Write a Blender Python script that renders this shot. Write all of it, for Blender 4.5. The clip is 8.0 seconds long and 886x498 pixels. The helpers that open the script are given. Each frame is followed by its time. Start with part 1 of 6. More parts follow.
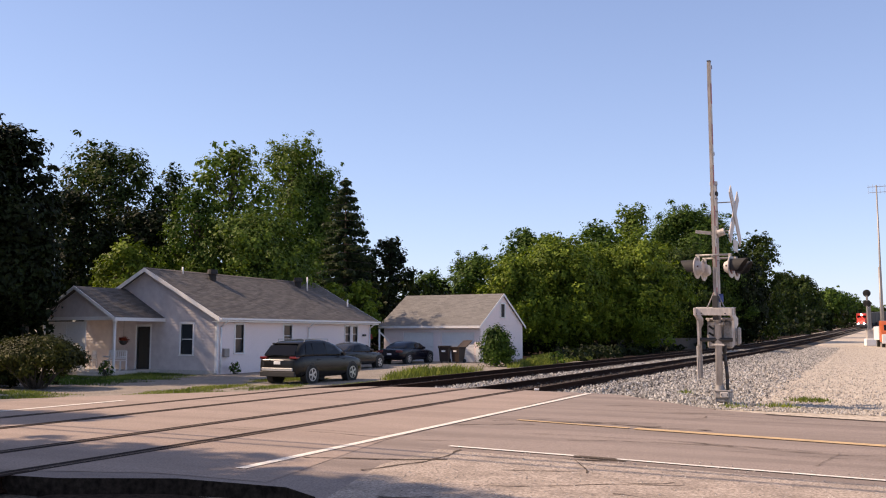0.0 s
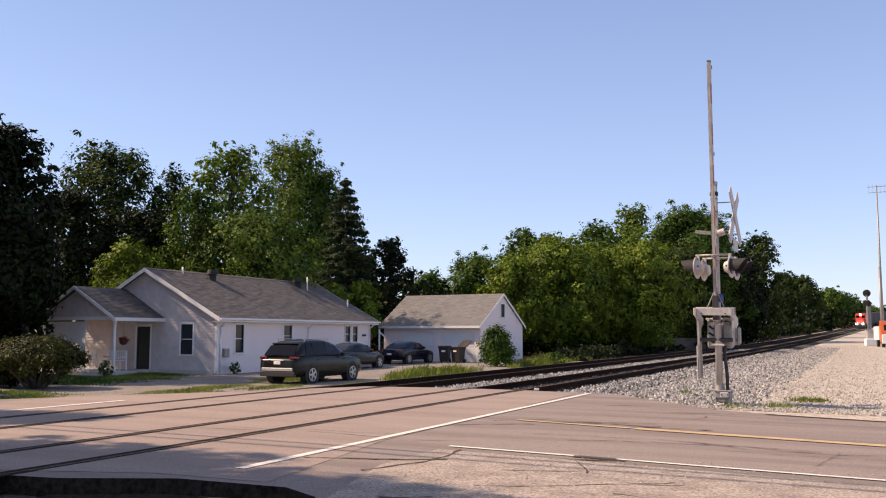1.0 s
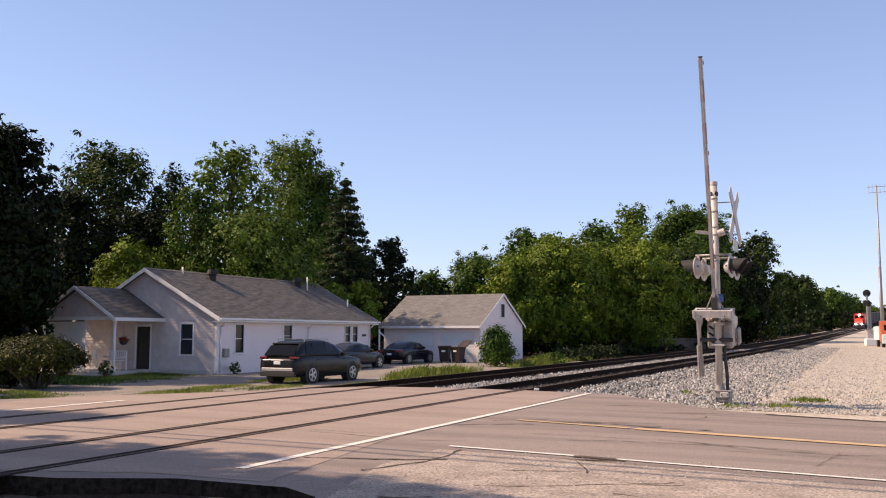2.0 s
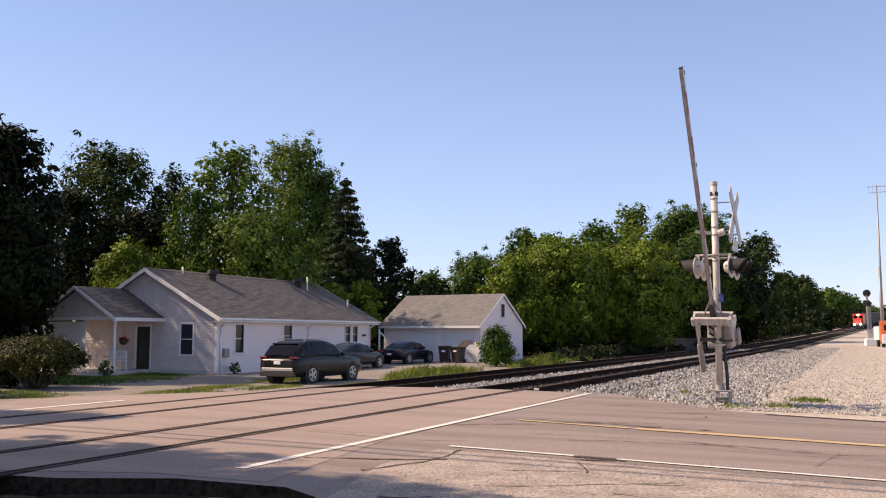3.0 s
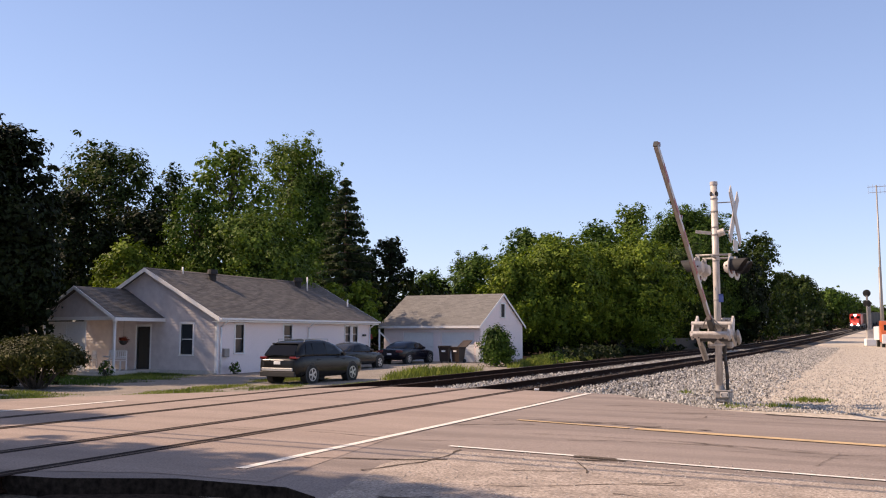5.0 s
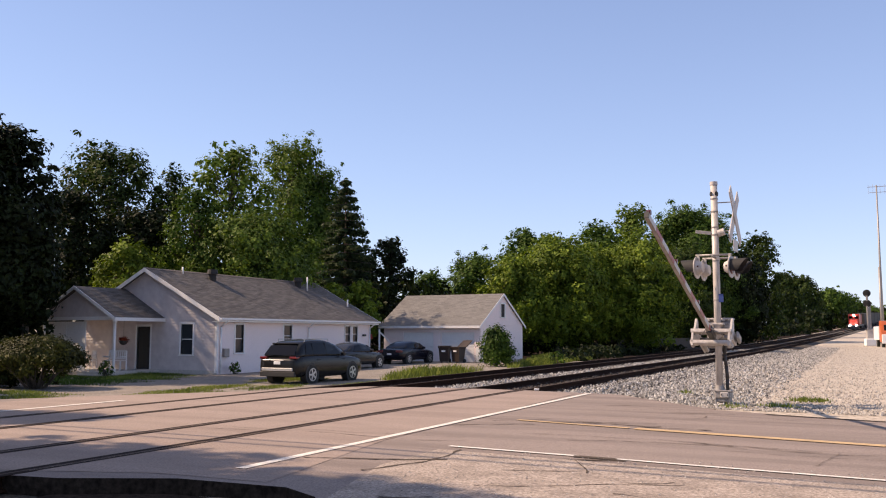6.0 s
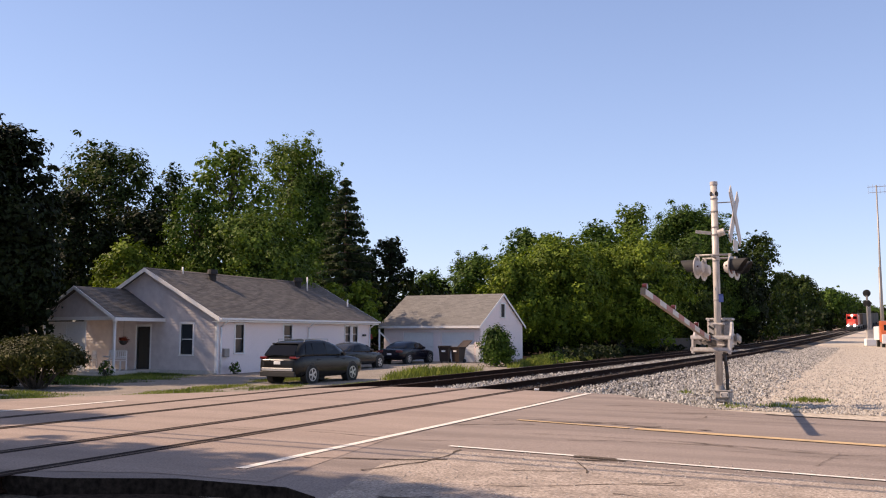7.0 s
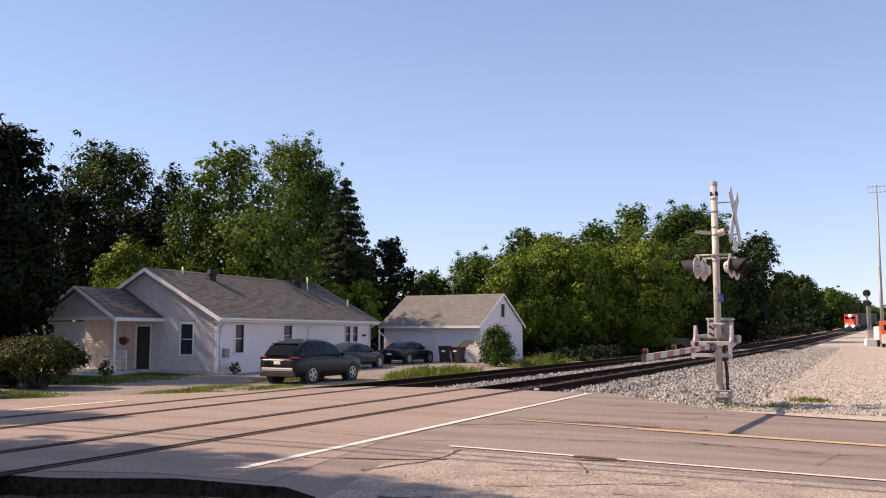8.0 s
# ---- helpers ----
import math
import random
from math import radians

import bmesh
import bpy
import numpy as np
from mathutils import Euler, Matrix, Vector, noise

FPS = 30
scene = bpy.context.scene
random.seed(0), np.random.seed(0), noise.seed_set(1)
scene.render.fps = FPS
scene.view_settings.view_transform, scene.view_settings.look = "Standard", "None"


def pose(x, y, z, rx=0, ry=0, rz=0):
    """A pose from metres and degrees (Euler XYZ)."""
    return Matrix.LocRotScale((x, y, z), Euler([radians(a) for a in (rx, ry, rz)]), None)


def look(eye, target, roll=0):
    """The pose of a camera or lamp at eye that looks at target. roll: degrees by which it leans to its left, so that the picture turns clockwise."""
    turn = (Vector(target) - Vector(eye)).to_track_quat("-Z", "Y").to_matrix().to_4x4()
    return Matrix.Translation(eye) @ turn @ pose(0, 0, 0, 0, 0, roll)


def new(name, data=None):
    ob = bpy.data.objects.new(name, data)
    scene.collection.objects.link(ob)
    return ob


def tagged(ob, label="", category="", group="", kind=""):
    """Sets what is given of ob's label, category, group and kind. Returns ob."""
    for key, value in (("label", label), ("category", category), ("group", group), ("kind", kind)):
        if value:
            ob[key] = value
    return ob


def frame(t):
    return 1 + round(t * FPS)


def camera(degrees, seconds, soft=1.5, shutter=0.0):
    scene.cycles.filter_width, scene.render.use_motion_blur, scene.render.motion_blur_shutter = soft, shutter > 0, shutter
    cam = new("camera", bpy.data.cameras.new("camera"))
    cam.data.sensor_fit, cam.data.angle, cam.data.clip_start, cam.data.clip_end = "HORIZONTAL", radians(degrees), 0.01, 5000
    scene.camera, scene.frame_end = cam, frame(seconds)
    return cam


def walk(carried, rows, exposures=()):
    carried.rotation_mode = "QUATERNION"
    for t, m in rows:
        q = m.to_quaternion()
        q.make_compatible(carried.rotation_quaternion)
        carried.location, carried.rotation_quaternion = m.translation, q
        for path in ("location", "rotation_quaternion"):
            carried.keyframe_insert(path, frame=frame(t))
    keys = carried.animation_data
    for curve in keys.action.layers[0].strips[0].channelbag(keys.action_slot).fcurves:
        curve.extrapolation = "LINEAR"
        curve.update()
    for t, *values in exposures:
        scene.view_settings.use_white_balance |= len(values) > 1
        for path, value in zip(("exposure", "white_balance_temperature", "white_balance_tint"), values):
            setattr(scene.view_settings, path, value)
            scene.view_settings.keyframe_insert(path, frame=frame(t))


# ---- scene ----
# X runs across the railway (east), Y runs along it (north), z up; z = 0 at the crossing's rail tops.
cam = camera(53.664, 8.0, soft=1.1)
EYE = (0.0, 0.0, 1.42)
AIM = (-4.29979, 8.97617, 2.38960)
walk(cam, [(0.0, look(EYE, AIM)), (8.0, look(EYE, AIM))], exposures=[(0.0, 0.53, 7400, 21), (8.0, 0.53, 7400, 21)])

# ---- world, sun, exposure ----
SUN = Vector((-1.08, -0.33, 1.0)).normalized()
world = bpy.data.worlds.new("world")
scene.world = world
world.use_nodes = True
wt = world.node_tree
sky = wt.nodes.new("ShaderNodeTexSky")
sky.sky_type = "NISHITA"
sky.sun_disc = False
sky.sun_elevation = math.asin(SUN.z)
sky.sun_rotation = math.atan2(SUN.x, SUN.y)
sky.air_density, sky.dust_density, sky.ozone_density = 1.0, 0.2, 3.0
wt.nodes["Background"].inputs["Strength"].default_value = 0.131
even = wt.nodes.new("ShaderNodeMix")
even.data_type = "RGBA"
even.inputs[0].default_value = 0.54
# clear summer air: pale towards the horizon, deep blue overhead
gaze = wt.nodes.new("ShaderNodeTexCoord")
split = wt.nodes.new("ShaderNodeSeparateXYZ")
air = wt.nodes.new("ShaderNodeValToRGB")
for place, tone in ((0.0, (0.375, 0.58, 1.0)), (0.35, (0.23, 0.47, 1.02)), (0.75, (0.05, 0.115, 0.33))):
    stop = air.color_ramp.elements[0] if place == 0 else air.color_ramp.elements[1] if place == 0.75 else air.color_ramp.elements.new(place)
    stop.position, stop.color = place, (*tone, 1.0)
lift = wt.nodes.new("ShaderNodeVectorMath")
lift.operation = "SCALE"
lift.inputs["Scale"].default_value = 6.9
wt.links.new(gaze.outputs["Generated"], split.inputs[0])
wt.links.new(split.outputs["Z"], air.inputs["Fac"])
wt.links.new(air.outputs["Color"], lift.inputs[0])
wt.links.new(lift.outputs["Vector"], even.inputs[7])
wt.links.new(sky.outputs["Color"], even.inputs[6])
wt.links.new(even.outputs[2], wt.nodes["Background"].inputs["Color"])
sun = new("sun", bpy.data.lights.new("sun", "SUN"))
sun.data.energy, sun.data.angle, sun.data.color = 4.8, radians(0.6), (1.0, 0.84, 0.64)
sun.matrix_world = look(SUN * 80, (0, 0, 0))


# ---- materials ----
def nodes_of(name, rough=0.8, metal=0.0):
    m = bpy.data.materials.new(name)
    m.use_nodes = True
    nt = m.node_tree
    b = nt.nodes["Principled BSDF"]
    b.inputs["Roughness"].default_value = rough
    b.inputs["Metallic"].default_value = metal
    return m, nt, b


def noise_ramp(nt, scale, stops, detail=6.0, rough=0.6, coord=None, stretch=None, distort=0.0):
    """Noise in object space through a colour ramp."""
    tc = nt.nodes.new("ShaderNodeTexCoord")
    src = tc.outputs["Object"]
    if stretch:
        mp = nt.nodes.new("ShaderNodeMapping")
        mp.inputs["Scale"].default_value = stretch
        nt.links.new(src, mp.inputs["Vector"])
        src = mp.outputs["Vector"]
    n = nt.nodes.new("ShaderNodeTexNoise")
    n.inputs["Scale"].default_value, n.inputs["Detail"].default_value = scale, detail
    n.inputs["Roughness"].default_value, n.inputs["Distortion"].default_value = rough, distort
    nt.links.new(src, n.inputs["Vector"])
    r = nt.nodes.new("ShaderNodeValToRGB")
    els = r.color_ramp.elements
    while len(els) < len(stops):
        els.new(0.5)
    for e, (p, c) in zip(els, stops):
        e.position, e.color = p, (*c, 1.0)
    nt.links.new(n.outputs["Fac"], r.inputs["Fac"])
    return n, r


def mixed(nt, a, b, fac, mode="MIX"):
    m = nt.nodes.new("ShaderNodeMix")
    m.data_type, m.blend_type = "RGBA", mode
    for sock, v in ((m.inputs[6], a), (m.inputs[7], b), (m.inputs[0], fac)):
        if isinstance(v, bpy.types.NodeSocket):
            nt.links.new(v, sock)
        elif isinstance(v, tuple):
            sock.default_value = (*v, 1.0)
        else:
            sock.default_value = v
    return m.outputs[2]


def bump(nt, b, height, strength=0.4, dist=0.02):
    n = nt.nodes.new("ShaderNodeBump")
    n.inputs["Strength"].default_value, n.inputs["Distance"].default_value = strength, dist
    nt.links.new(height, n.inputs["Height"])
    nt.links.new(n.outputs["Normal"], b.inputs["Normal"])


def surface(name, dark, light, fine=30.0, coarse=1.5, rough=0.8, metal=0.0, relief=0.3, stain=0.35, stretch=None, streak=None):
    """Two-scale varied surface: fine grain between two colours, coarse stains over it."""
    m, nt, b = nodes_of(name, rough, metal)
    n1, r1 = noise_ramp(nt, fine, [(0.35, dark), (0.65, light)], stretch=stretch)
    mid = tuple(d * 0.75 for d in dark)
    n2, r2 = noise_ramp(nt, coarse, [(0.42, (1, 1, 1)), (0.72, (0, 0, 0))], stretch=streak)
    sc = nt.nodes.new("ShaderNodeMath")
    sc.operation = "MULTIPLY_ADD"
    sc.inputs[1].default_value, sc.inputs[2].default_value = -stain, stain
    nt.links.new(r2.outputs["Color"], sc.inputs[0])
    nt.links.new(mixed(nt, r1.outputs["Color"], mid, sc.outputs[0]), b.inputs["Base Color"])
    if relief:
        bump(nt, b, n1.outputs["Fac"], relief)
    return m


def pieces(name, dark, light, rough=0.85, island=True, fine=40.0):
    """Stones or leaves, each with a tone of its own."""
    m, nt, b = nodes_of(name, rough)
    g = nt.nodes.new("ShaderNodeNewGeometry" if island else "ShaderNodeObjectInfo")
    r = nt.nodes.new("ShaderNodeValToRGB")
    r.color_ramp.elements[0].color, r.color_ramp.elements[1].color = (*dark, 1), (*light, 1)
    nt.links.new(g.outputs["Random Per Island" if island else "Random"], r.inputs["Fac"])
    n, rr = noise_ramp(nt, fine, [(0.3, (0.75, 0.75, 0.75)), (0.7, (1.1, 1.1, 1.1))])
    nt.links.new(mixed(nt, r.outputs["Color"], rr.outputs["Color"], 1.0, "MULTIPLY"), b.inputs["Base Color"])
    return m


def leafy(name, dark, light):
    m, nt, b = nodes_of(name, 0.55)
    g = nt.nodes.new("ShaderNodeNewGeometry")
    r = nt.nodes.new("ShaderNodeValToRGB")
    r.color_ramp.elements[0].color, r.color_ramp.elements[1].color = (*dark, 1), (*light, 1)
    nt.links.new(g.outputs["Random Per Island"], r.inputs["Fac"])
    n, rr = noise_ramp(nt, 0.7, [(0.34, (0.5, 0.55, 0.5)), (0.66, (1.55, 1.45, 1.15))], detail=4)
    col = mixed(nt, r.outputs["Color"], rr.outputs["Color"], 1.0, "MULTIPLY")
    nt.links.new(col, b.inputs["Base Color"])
    b.inputs["Specular IOR Level"].default_value = 0.12
    tr = nt.nodes.new("ShaderNodeBsdfTranslucent")
    nt.links.new(mixed(nt, col, (1.5, 1.6, 0.5), 1.0, "MULTIPLY"), tr.inputs["Color"])
    mx = nt.nodes.new("ShaderNodeMixShader")
    mx.inputs[0].default_value = 0.16
    nt.links.new(b.outputs[0], mx.inputs[1])
    nt.links.new(tr.outputs[0], mx.inputs[2])
    nt.links.new(mx.outputs[0], nt.nodes["Material Output"].inputs["Surface"])
    return m


def plain(name, colour, rough=0.5, metal=0.0, wear=0.12, coat=0.0):
    d = tuple(c * (1 - wear) for c in colour)
    l = tuple(min(1, c * (1 + wear)) for c in colour)
    m = surface(name, d, l, fine=18, coarse=2.0, rough=rough, metal=metal, relief=0.0, stain=wear)
    m.node_tree.nodes["Principled BSDF"].inputs["Coat Weight"].default_value = coat
    return m


def glow(name, colour, strength):
    m, nt, b = nodes_of(name, 0.4)
    b.inputs["Base Color"].default_value = (*colour, 1)
    b.inputs["Emission Color"].default_value = (*colour, 1)
    b.inputs["Emission Strength"].default_value = strength
    return m


def glass_mat(name, tint, rough=0.03):
    """Tinted glass over a dark inside."""
    m, nt, b = nodes_of(name, rough)
    b.inputs["Base Color"].default_value = (*tint, 1)
    b.inputs["Specular IOR Level"].default_value = 0.4
    return m


M_ASPHALT = surface("asphalt", (0.185, 0.154, 0.14), (0.315, 0.262, 0.238), fine=45, coarse=1.6, rough=0.9, relief=0.35, stain=0.8, streak=(0.10, 1, 1))
M_APRON = surface("old_asphalt", (0.19, 0.157, 0.135), (0.50, 0.425, 0.37), fine=34, coarse=2.2, rough=0.95, relief=0.5, stain=0.6)
M_PANEL = surface("crossing_asphalt", (0.225, 0.178, 0.156), (0.37, 0.30, 0.262), fine=40, coarse=1.3, rough=0.9, relief=0.3, stain=0.5, streak=(0.14, 1, 1))
# brown soil, taken near black so the colour also holds shade
M_SOIL_SHADE = surface("soil_with_shade", (0.014, 0.010, 0.008), (0.05, 0.036, 0.027), fine=14, coarse=2, rough=0.95, relief=0.8)
M_TAR = plain("tar", (0.03, 0.022, 0.019), 0.9)
M_CRACK = surface("crack_dirt", (0.06, 0.048, 0.04), (0.13, 0.105, 0.085), fine=40, coarse=4)
M_WHITE_LINE = surface("road_paint_white", (0.52, 0.49, 0.45), (0.80, 0.77, 0.72), fine=40, coarse=3, stain=0.45)
M_YELLOW_LINE = surface("road_paint_yellow", (0.40, 0.29, 0.17), (0.60, 0.41, 0.21), fine=30, coarse=2.5, stain=0.6)
M_DIRT = surface("gravel_dirt", (0.29, 0.252, 0.205), (0.55, 0.485, 0.41), fine=11, coarse=0.35, rough=0.95, relief=0.6, stain=0.4, streak=(0.5, 2.2, 1))
M_DRIVE = surface("packed_gravel", (0.13, 0.112, 0.095), (0.30, 0.262, 0.222), fine=14, coarse=0.5, rough=0.95, relief=0.6, stain=0.5)
M_GRAVEL = pieces("ballast_stone", (0.045, 0.043, 0.041), (0.58, 0.565, 0.54))
# stones between the rails: oil stain and rail shade share the dark colour
M_GRAVEL_DARK = pieces("stained_shaded_ballast", (0.035, 0.03, 0.028), (0.14, 0.12, 0.11))
M_LOTSTONE = pieces("lot_stone", (0.22, 0.20, 0.18), (0.60, 0.56, 0.51))
M_BED = surface("ballast_bed", (0.035, 0.031, 0.027), (0.15, 0.135, 0.12), fine=22, coarse=1.0, rough=0.95, relief=1.0)
M_RAIL = surface("rail_side_rust", (0.018, 0.009, 0.006), (0.048, 0.024, 0.016), fine=30, coarse=2, rough=0.85)
M_RAILTOP = surface("rail_head_steel", (0.045, 0.032, 0.026), (0.10, 0.075, 0.062), fine=8, coarse=1, rough=0.85, metal=0.0, relief=0)
M_TIE = surface("creosote_timber", (0.02, 0.014, 0.011), (0.055, 0.04, 0.031), fine=20, coarse=2, rough=0.9, stretch=(1, 8, 8))
# siding colour lowered to grey to hold the tree shade on the gable
M_SIDING_SHADE = surface("vinyl_siding_shade_grey", (0.56, 0.50, 0.495), (0.66, 0.60, 0.585), fine=3, coarse=0.6, rough=0.55, relief=0, stain=0.12)
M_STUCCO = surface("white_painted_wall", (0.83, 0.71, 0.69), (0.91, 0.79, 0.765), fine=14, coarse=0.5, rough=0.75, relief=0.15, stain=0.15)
M_TRIM = plain("white_trim_paint", (0.80, 0.79, 0.78), 0.5, wear=0.06)
M_SHINGLE = pieces("grey_shingle", (0.075, 0.068, 0.065), (0.135, 0.123, 0.117), island=True, fine=30)
M_SHINGLE_UNDER = surface("shingle_felt", (0.08, 0.07, 0.063), (0.14, 0.122, 0.11), fine=30, coarse=0.6, rough=0.95)
for rough_mat, gloss in ((M_RAIL, 0.05), (M_RAILTOP, 0.15), (M_TIE, 0.05), (M_TAR, 0.05), (M_SOIL_SHADE, 0.05), (M_ASPHALT, 0.2), (M_PANEL, 0.2), (M_APRON, 0.2), (M_BED, 0.1), (M_CRACK, 0.05)):
    rough_mat.node_tree.nodes["Principled BSDF"].inputs["Specular IOR Level"].default_value = gloss
M_SHINGLE_TAN = pieces("weathered_grey_shingle", (0.145, 0.139, 0.134), (0.205, 0.197, 0.19), island=True, fine=30)
M_GLASS = glass_mat("window_glass", (0.035, 0.04, 0.045))
M_DARKDOOR = plain("black_door_paint", (0.012, 0.014, 0.014), 0.45)
M_ALU = surface("weathered_aluminium", (0.38, 0.355, 0.335), (0.56, 0.52, 0.49), fine=14, coarse=3, rough=0.55, metal=0.12, relief=0.05, stain=0.35, stretch=(1, 1, 0.3))
M_STEEL = surface("galvanised_steel", (0.24, 0.225, 0.215), (0.38, 0.36, 0.345), fine=16, coarse=4, rough=0.55, metal=0.5, relief=0.05)
M_DARKSTEEL = plain("dark_paint_steel", (0.035, 0.034, 0.034), 0.55)
M_BLACKMATT = plain("matt_black_hood", (0.018, 0.017, 0.017), 0.75)
M_REFWHITE = plain("sign_white", (0.44, 0.42, 0.40), 0.45, wear=0.08)
M_REFRED = plain("sign_red", (0.27, 0.04, 0.03), 0.45, wear=0.12)
M_ARMGREY = surface("weathered_arm", (0.26, 0.24, 0.22), (0.42, 0.39, 0.36), fine=14, coarse=3, rough=0.7, stretch=(1, 1, 0.3))
M_REDLENS = plain("red_lens", (0.07, 0.006, 0.005), 0.3)
M_CONCRETE = surface("concrete", (0.42, 0.40, 0.37), (0.60, 0.57, 0.53), fine=22, coarse=2, rough=0.9, relief=0.3)
M_BARK = surface("bark", (0.05, 0.04, 0.032), (0.13, 0.105, 0.085), fine=9, coarse=2, rough=0.95, relief=0.8, stretch=(1, 1, 0.25))
# dark and deep hold tree shade in the leaf colour, lit holds sun
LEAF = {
    "dark": leafy("leaves_shade_darkened", (0.0048, 0.0096, 0.0032), (0.0160, 0.0272, 0.0080)),
    "deep": leafy("leaves_deep_shade_green", (0.0153, 0.0315, 0.0081), (0.0495, 0.0792, 0.0180)),
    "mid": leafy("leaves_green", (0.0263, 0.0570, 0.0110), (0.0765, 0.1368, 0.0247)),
    "lit": leafy("leaves_sunlit_green", (0.0460, 0.0837, 0.0156), (0.1251, 0.1904, 0.0359)),
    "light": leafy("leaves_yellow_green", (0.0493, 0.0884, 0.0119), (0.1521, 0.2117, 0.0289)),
    "bush": leafy("leaves_olive", (0.018, 0.024, 0.007), (0.058, 0.062, 0.016)),
    "needle": leafy("spruce_needles", (0.018, 0.034, 0.018), (0.045, 0.068, 0.03)),
}
M_GRASS = leafy("grass_blades", (0.07, 0.105, 0.024), (0.21, 0.25, 0.07))


# ---- mesh helpers ----
def mesh_ob(name, bm, mats, parent=None, smooth=False):
    me = bpy.data.meshes.new(name)
    if smooth:
        for f in bm.faces:
            f.smooth = True
    bm.to_mesh(me)
    bm.free()
    for m in mats if isinstance(mats, (list, tuple)) else [mats]:
        me.materials.append(m)
    ob = new(name, me)
    if parent:
        ob.parent = parent
    return ob


def part(name, bm, material, parent, label="", smooth=False):
    ob = mesh_ob(name, bm, material, parent, smooth)
    return tagged(ob, label) if label else ob


def thing(name, m, label, category, group="", kind=""):
    ob = new(name)
    ob.matrix_world = m
    return tagged(ob, label, category, group, kind)


def add_box(bm, lo, hi, bevel=0.0, mat=0, m=None):
    vs = bmesh.ops.create_cube(bm, size=1.0)["verts"]
    c = [(a + b) / 2 for a, b in zip(lo, hi)]
    s = [b - a for a, b in zip(lo, hi)]
    for v in vs:
        v.co = Vector([c[i] + v.co[i] * s[i] for i in range(3)])
    fs = {f for v in vs for f in v.link_faces}
    for f in fs:
        f.material_index = mat
    if bevel > 0:
        r = bmesh.ops.bevel(bm, geom=list({e for v in vs for e in v.link_edges}), offset=bevel, segments=1, affect="EDGES", profile=0.5)
        vs = list({v for f in r["faces"] for v in f.verts} | {v for v in vs if v.is_valid})
    if m is not None:
        bmesh.ops.transform(bm, matrix=m, verts=[v for v in vs if v.is_valid])
    return vs


def box(lo, hi, bevel=0.0, m=None):
    bm = bmesh.new()
    add_box(bm, lo, hi, bevel, 0, m)
    return bm


def add_tube(bm, a, b, r1, r2=None, n=12, mat=0, caps=True):
    a, b = Vector(a), Vector(b)
    r2 = r1 if r2 is None else r2
    d = b - a
    q = d.to_track_quat("Z", "Y").to_matrix().to_4x4()
    res = bmesh.ops.create_cone(bm, cap_ends=caps, segments=n, radius1=r1, radius2=max(r2, 1e-4), depth=d.length,
                                matrix=Matrix.Translation((a + b) / 2) @ q)
    for f in {f for v in res["verts"] for f in v.link_faces}:
        f.material_index = mat
    return res["verts"]


def tube(a, b, r1, r2=None, n=12):
    bm = bmesh.new()
    add_tube(bm, a, b, r1, r2, n)
    return bm


def prism(points, axis, lo, hi, bm=None, mat=0):
    """A polygon in the plane across an axis, given depth from lo to hi along it. Points are (u, v) of the two other axes in order."""
    bm = bm or bmesh.new()
    def at(p, w):
        c = [0, 0, 0]
        k = "xyz".index(axis)
        o = [i for i in range(3) if i != k]
        c[o[0]], c[o[1]], c[k] = p[0], p[1], w
        return c
    a = [bm.verts.new(at(p, lo)) for p in points]
    b = [bm.verts.new(at(p, hi)) for p in points]
    fs = [bm.faces.new(a), bm.faces.new(b)]
    n = len(points)
    fs += [bm.faces.new((a[i], a[(i + 1) % n], b[(i + 1) % n], b[i])) for i in range(n)]
    for f in fs:
        f.material_index = mat
    bmesh.ops.recalc_face_normals(bm, faces=fs)
    return bm


def raw(name, verts, faces, mat, parent=None, kind="", label="", category=""):
    me = bpy.data.meshes.new(name)
    me.from_pydata(verts, [], faces)
    me.materials.append(mat)
    ob = new(name, me)
    if parent:
        ob.parent = parent
    return tagged(ob, label, category, "", kind)


# ---- ground ----
def clamp01(t):
    return max(0.0, min(1.0, t))


def ramp(x, a, b):
    t = clamp01((x - a) / (b - a))
    return t * t * (3 - 2 * t)


def curve_x(y):
    """How far the railway bends east far along it."""
    return 1.84e-4 * max(0.0, y - 100.0) ** 2 if y < 600 else 46.0 + (y - 600) * 0.184


def grade(y):
    """The line climbs gently far to the north."""
    return 5.6e-5 * max(0.0, min(y, 420.0) - 60.0) ** 2


def road_z(x, y=0.0):
    """The road falls gently to both sides of the railway."""
    return -0.005 * max(0.0, min(x, 20.0) + 6.0) - 0.10 * ramp(-x, 14.6, 22)


def settle(points):
    """Plan points east of the rails, drawn for a steeper fall, brought onto the road as it lies."""
    out = []
    for x, y in points:
        d = max(0.0, min(x, 10.0) + 6.0)
        k = (1.42 + 0.005 * d) / (1.42 + 0.021 * d)
        out.append((x * k, y * k))
    return out


def ground_z(x, y):
    xx = x - curve_x(y)
    west = (-0.40 + 0.06 * ramp(y, 34, 44)) * ramp(-xx, 13.9, 16.6)
    east = -0.005 * max(0.0, min(xx, 10) + 6.0) - 0.06 + 0.05 * ramp(y, 17.0, 18.3)
    bed = -0.34 * ramp(-xx, 5.0, 6.5) * (1 - ramp(-xx, 14.0, 15.5))
    z = (east if xx > -6 else -0.06) + west + bed * (ramp(y, 19.5, 21.5) + 1 - ramp(y, 5.5, 7.0))
    return z - 0.10 * ramp(y, 8, 6.5) * (1 if x < -3 else 0) + grade(y)


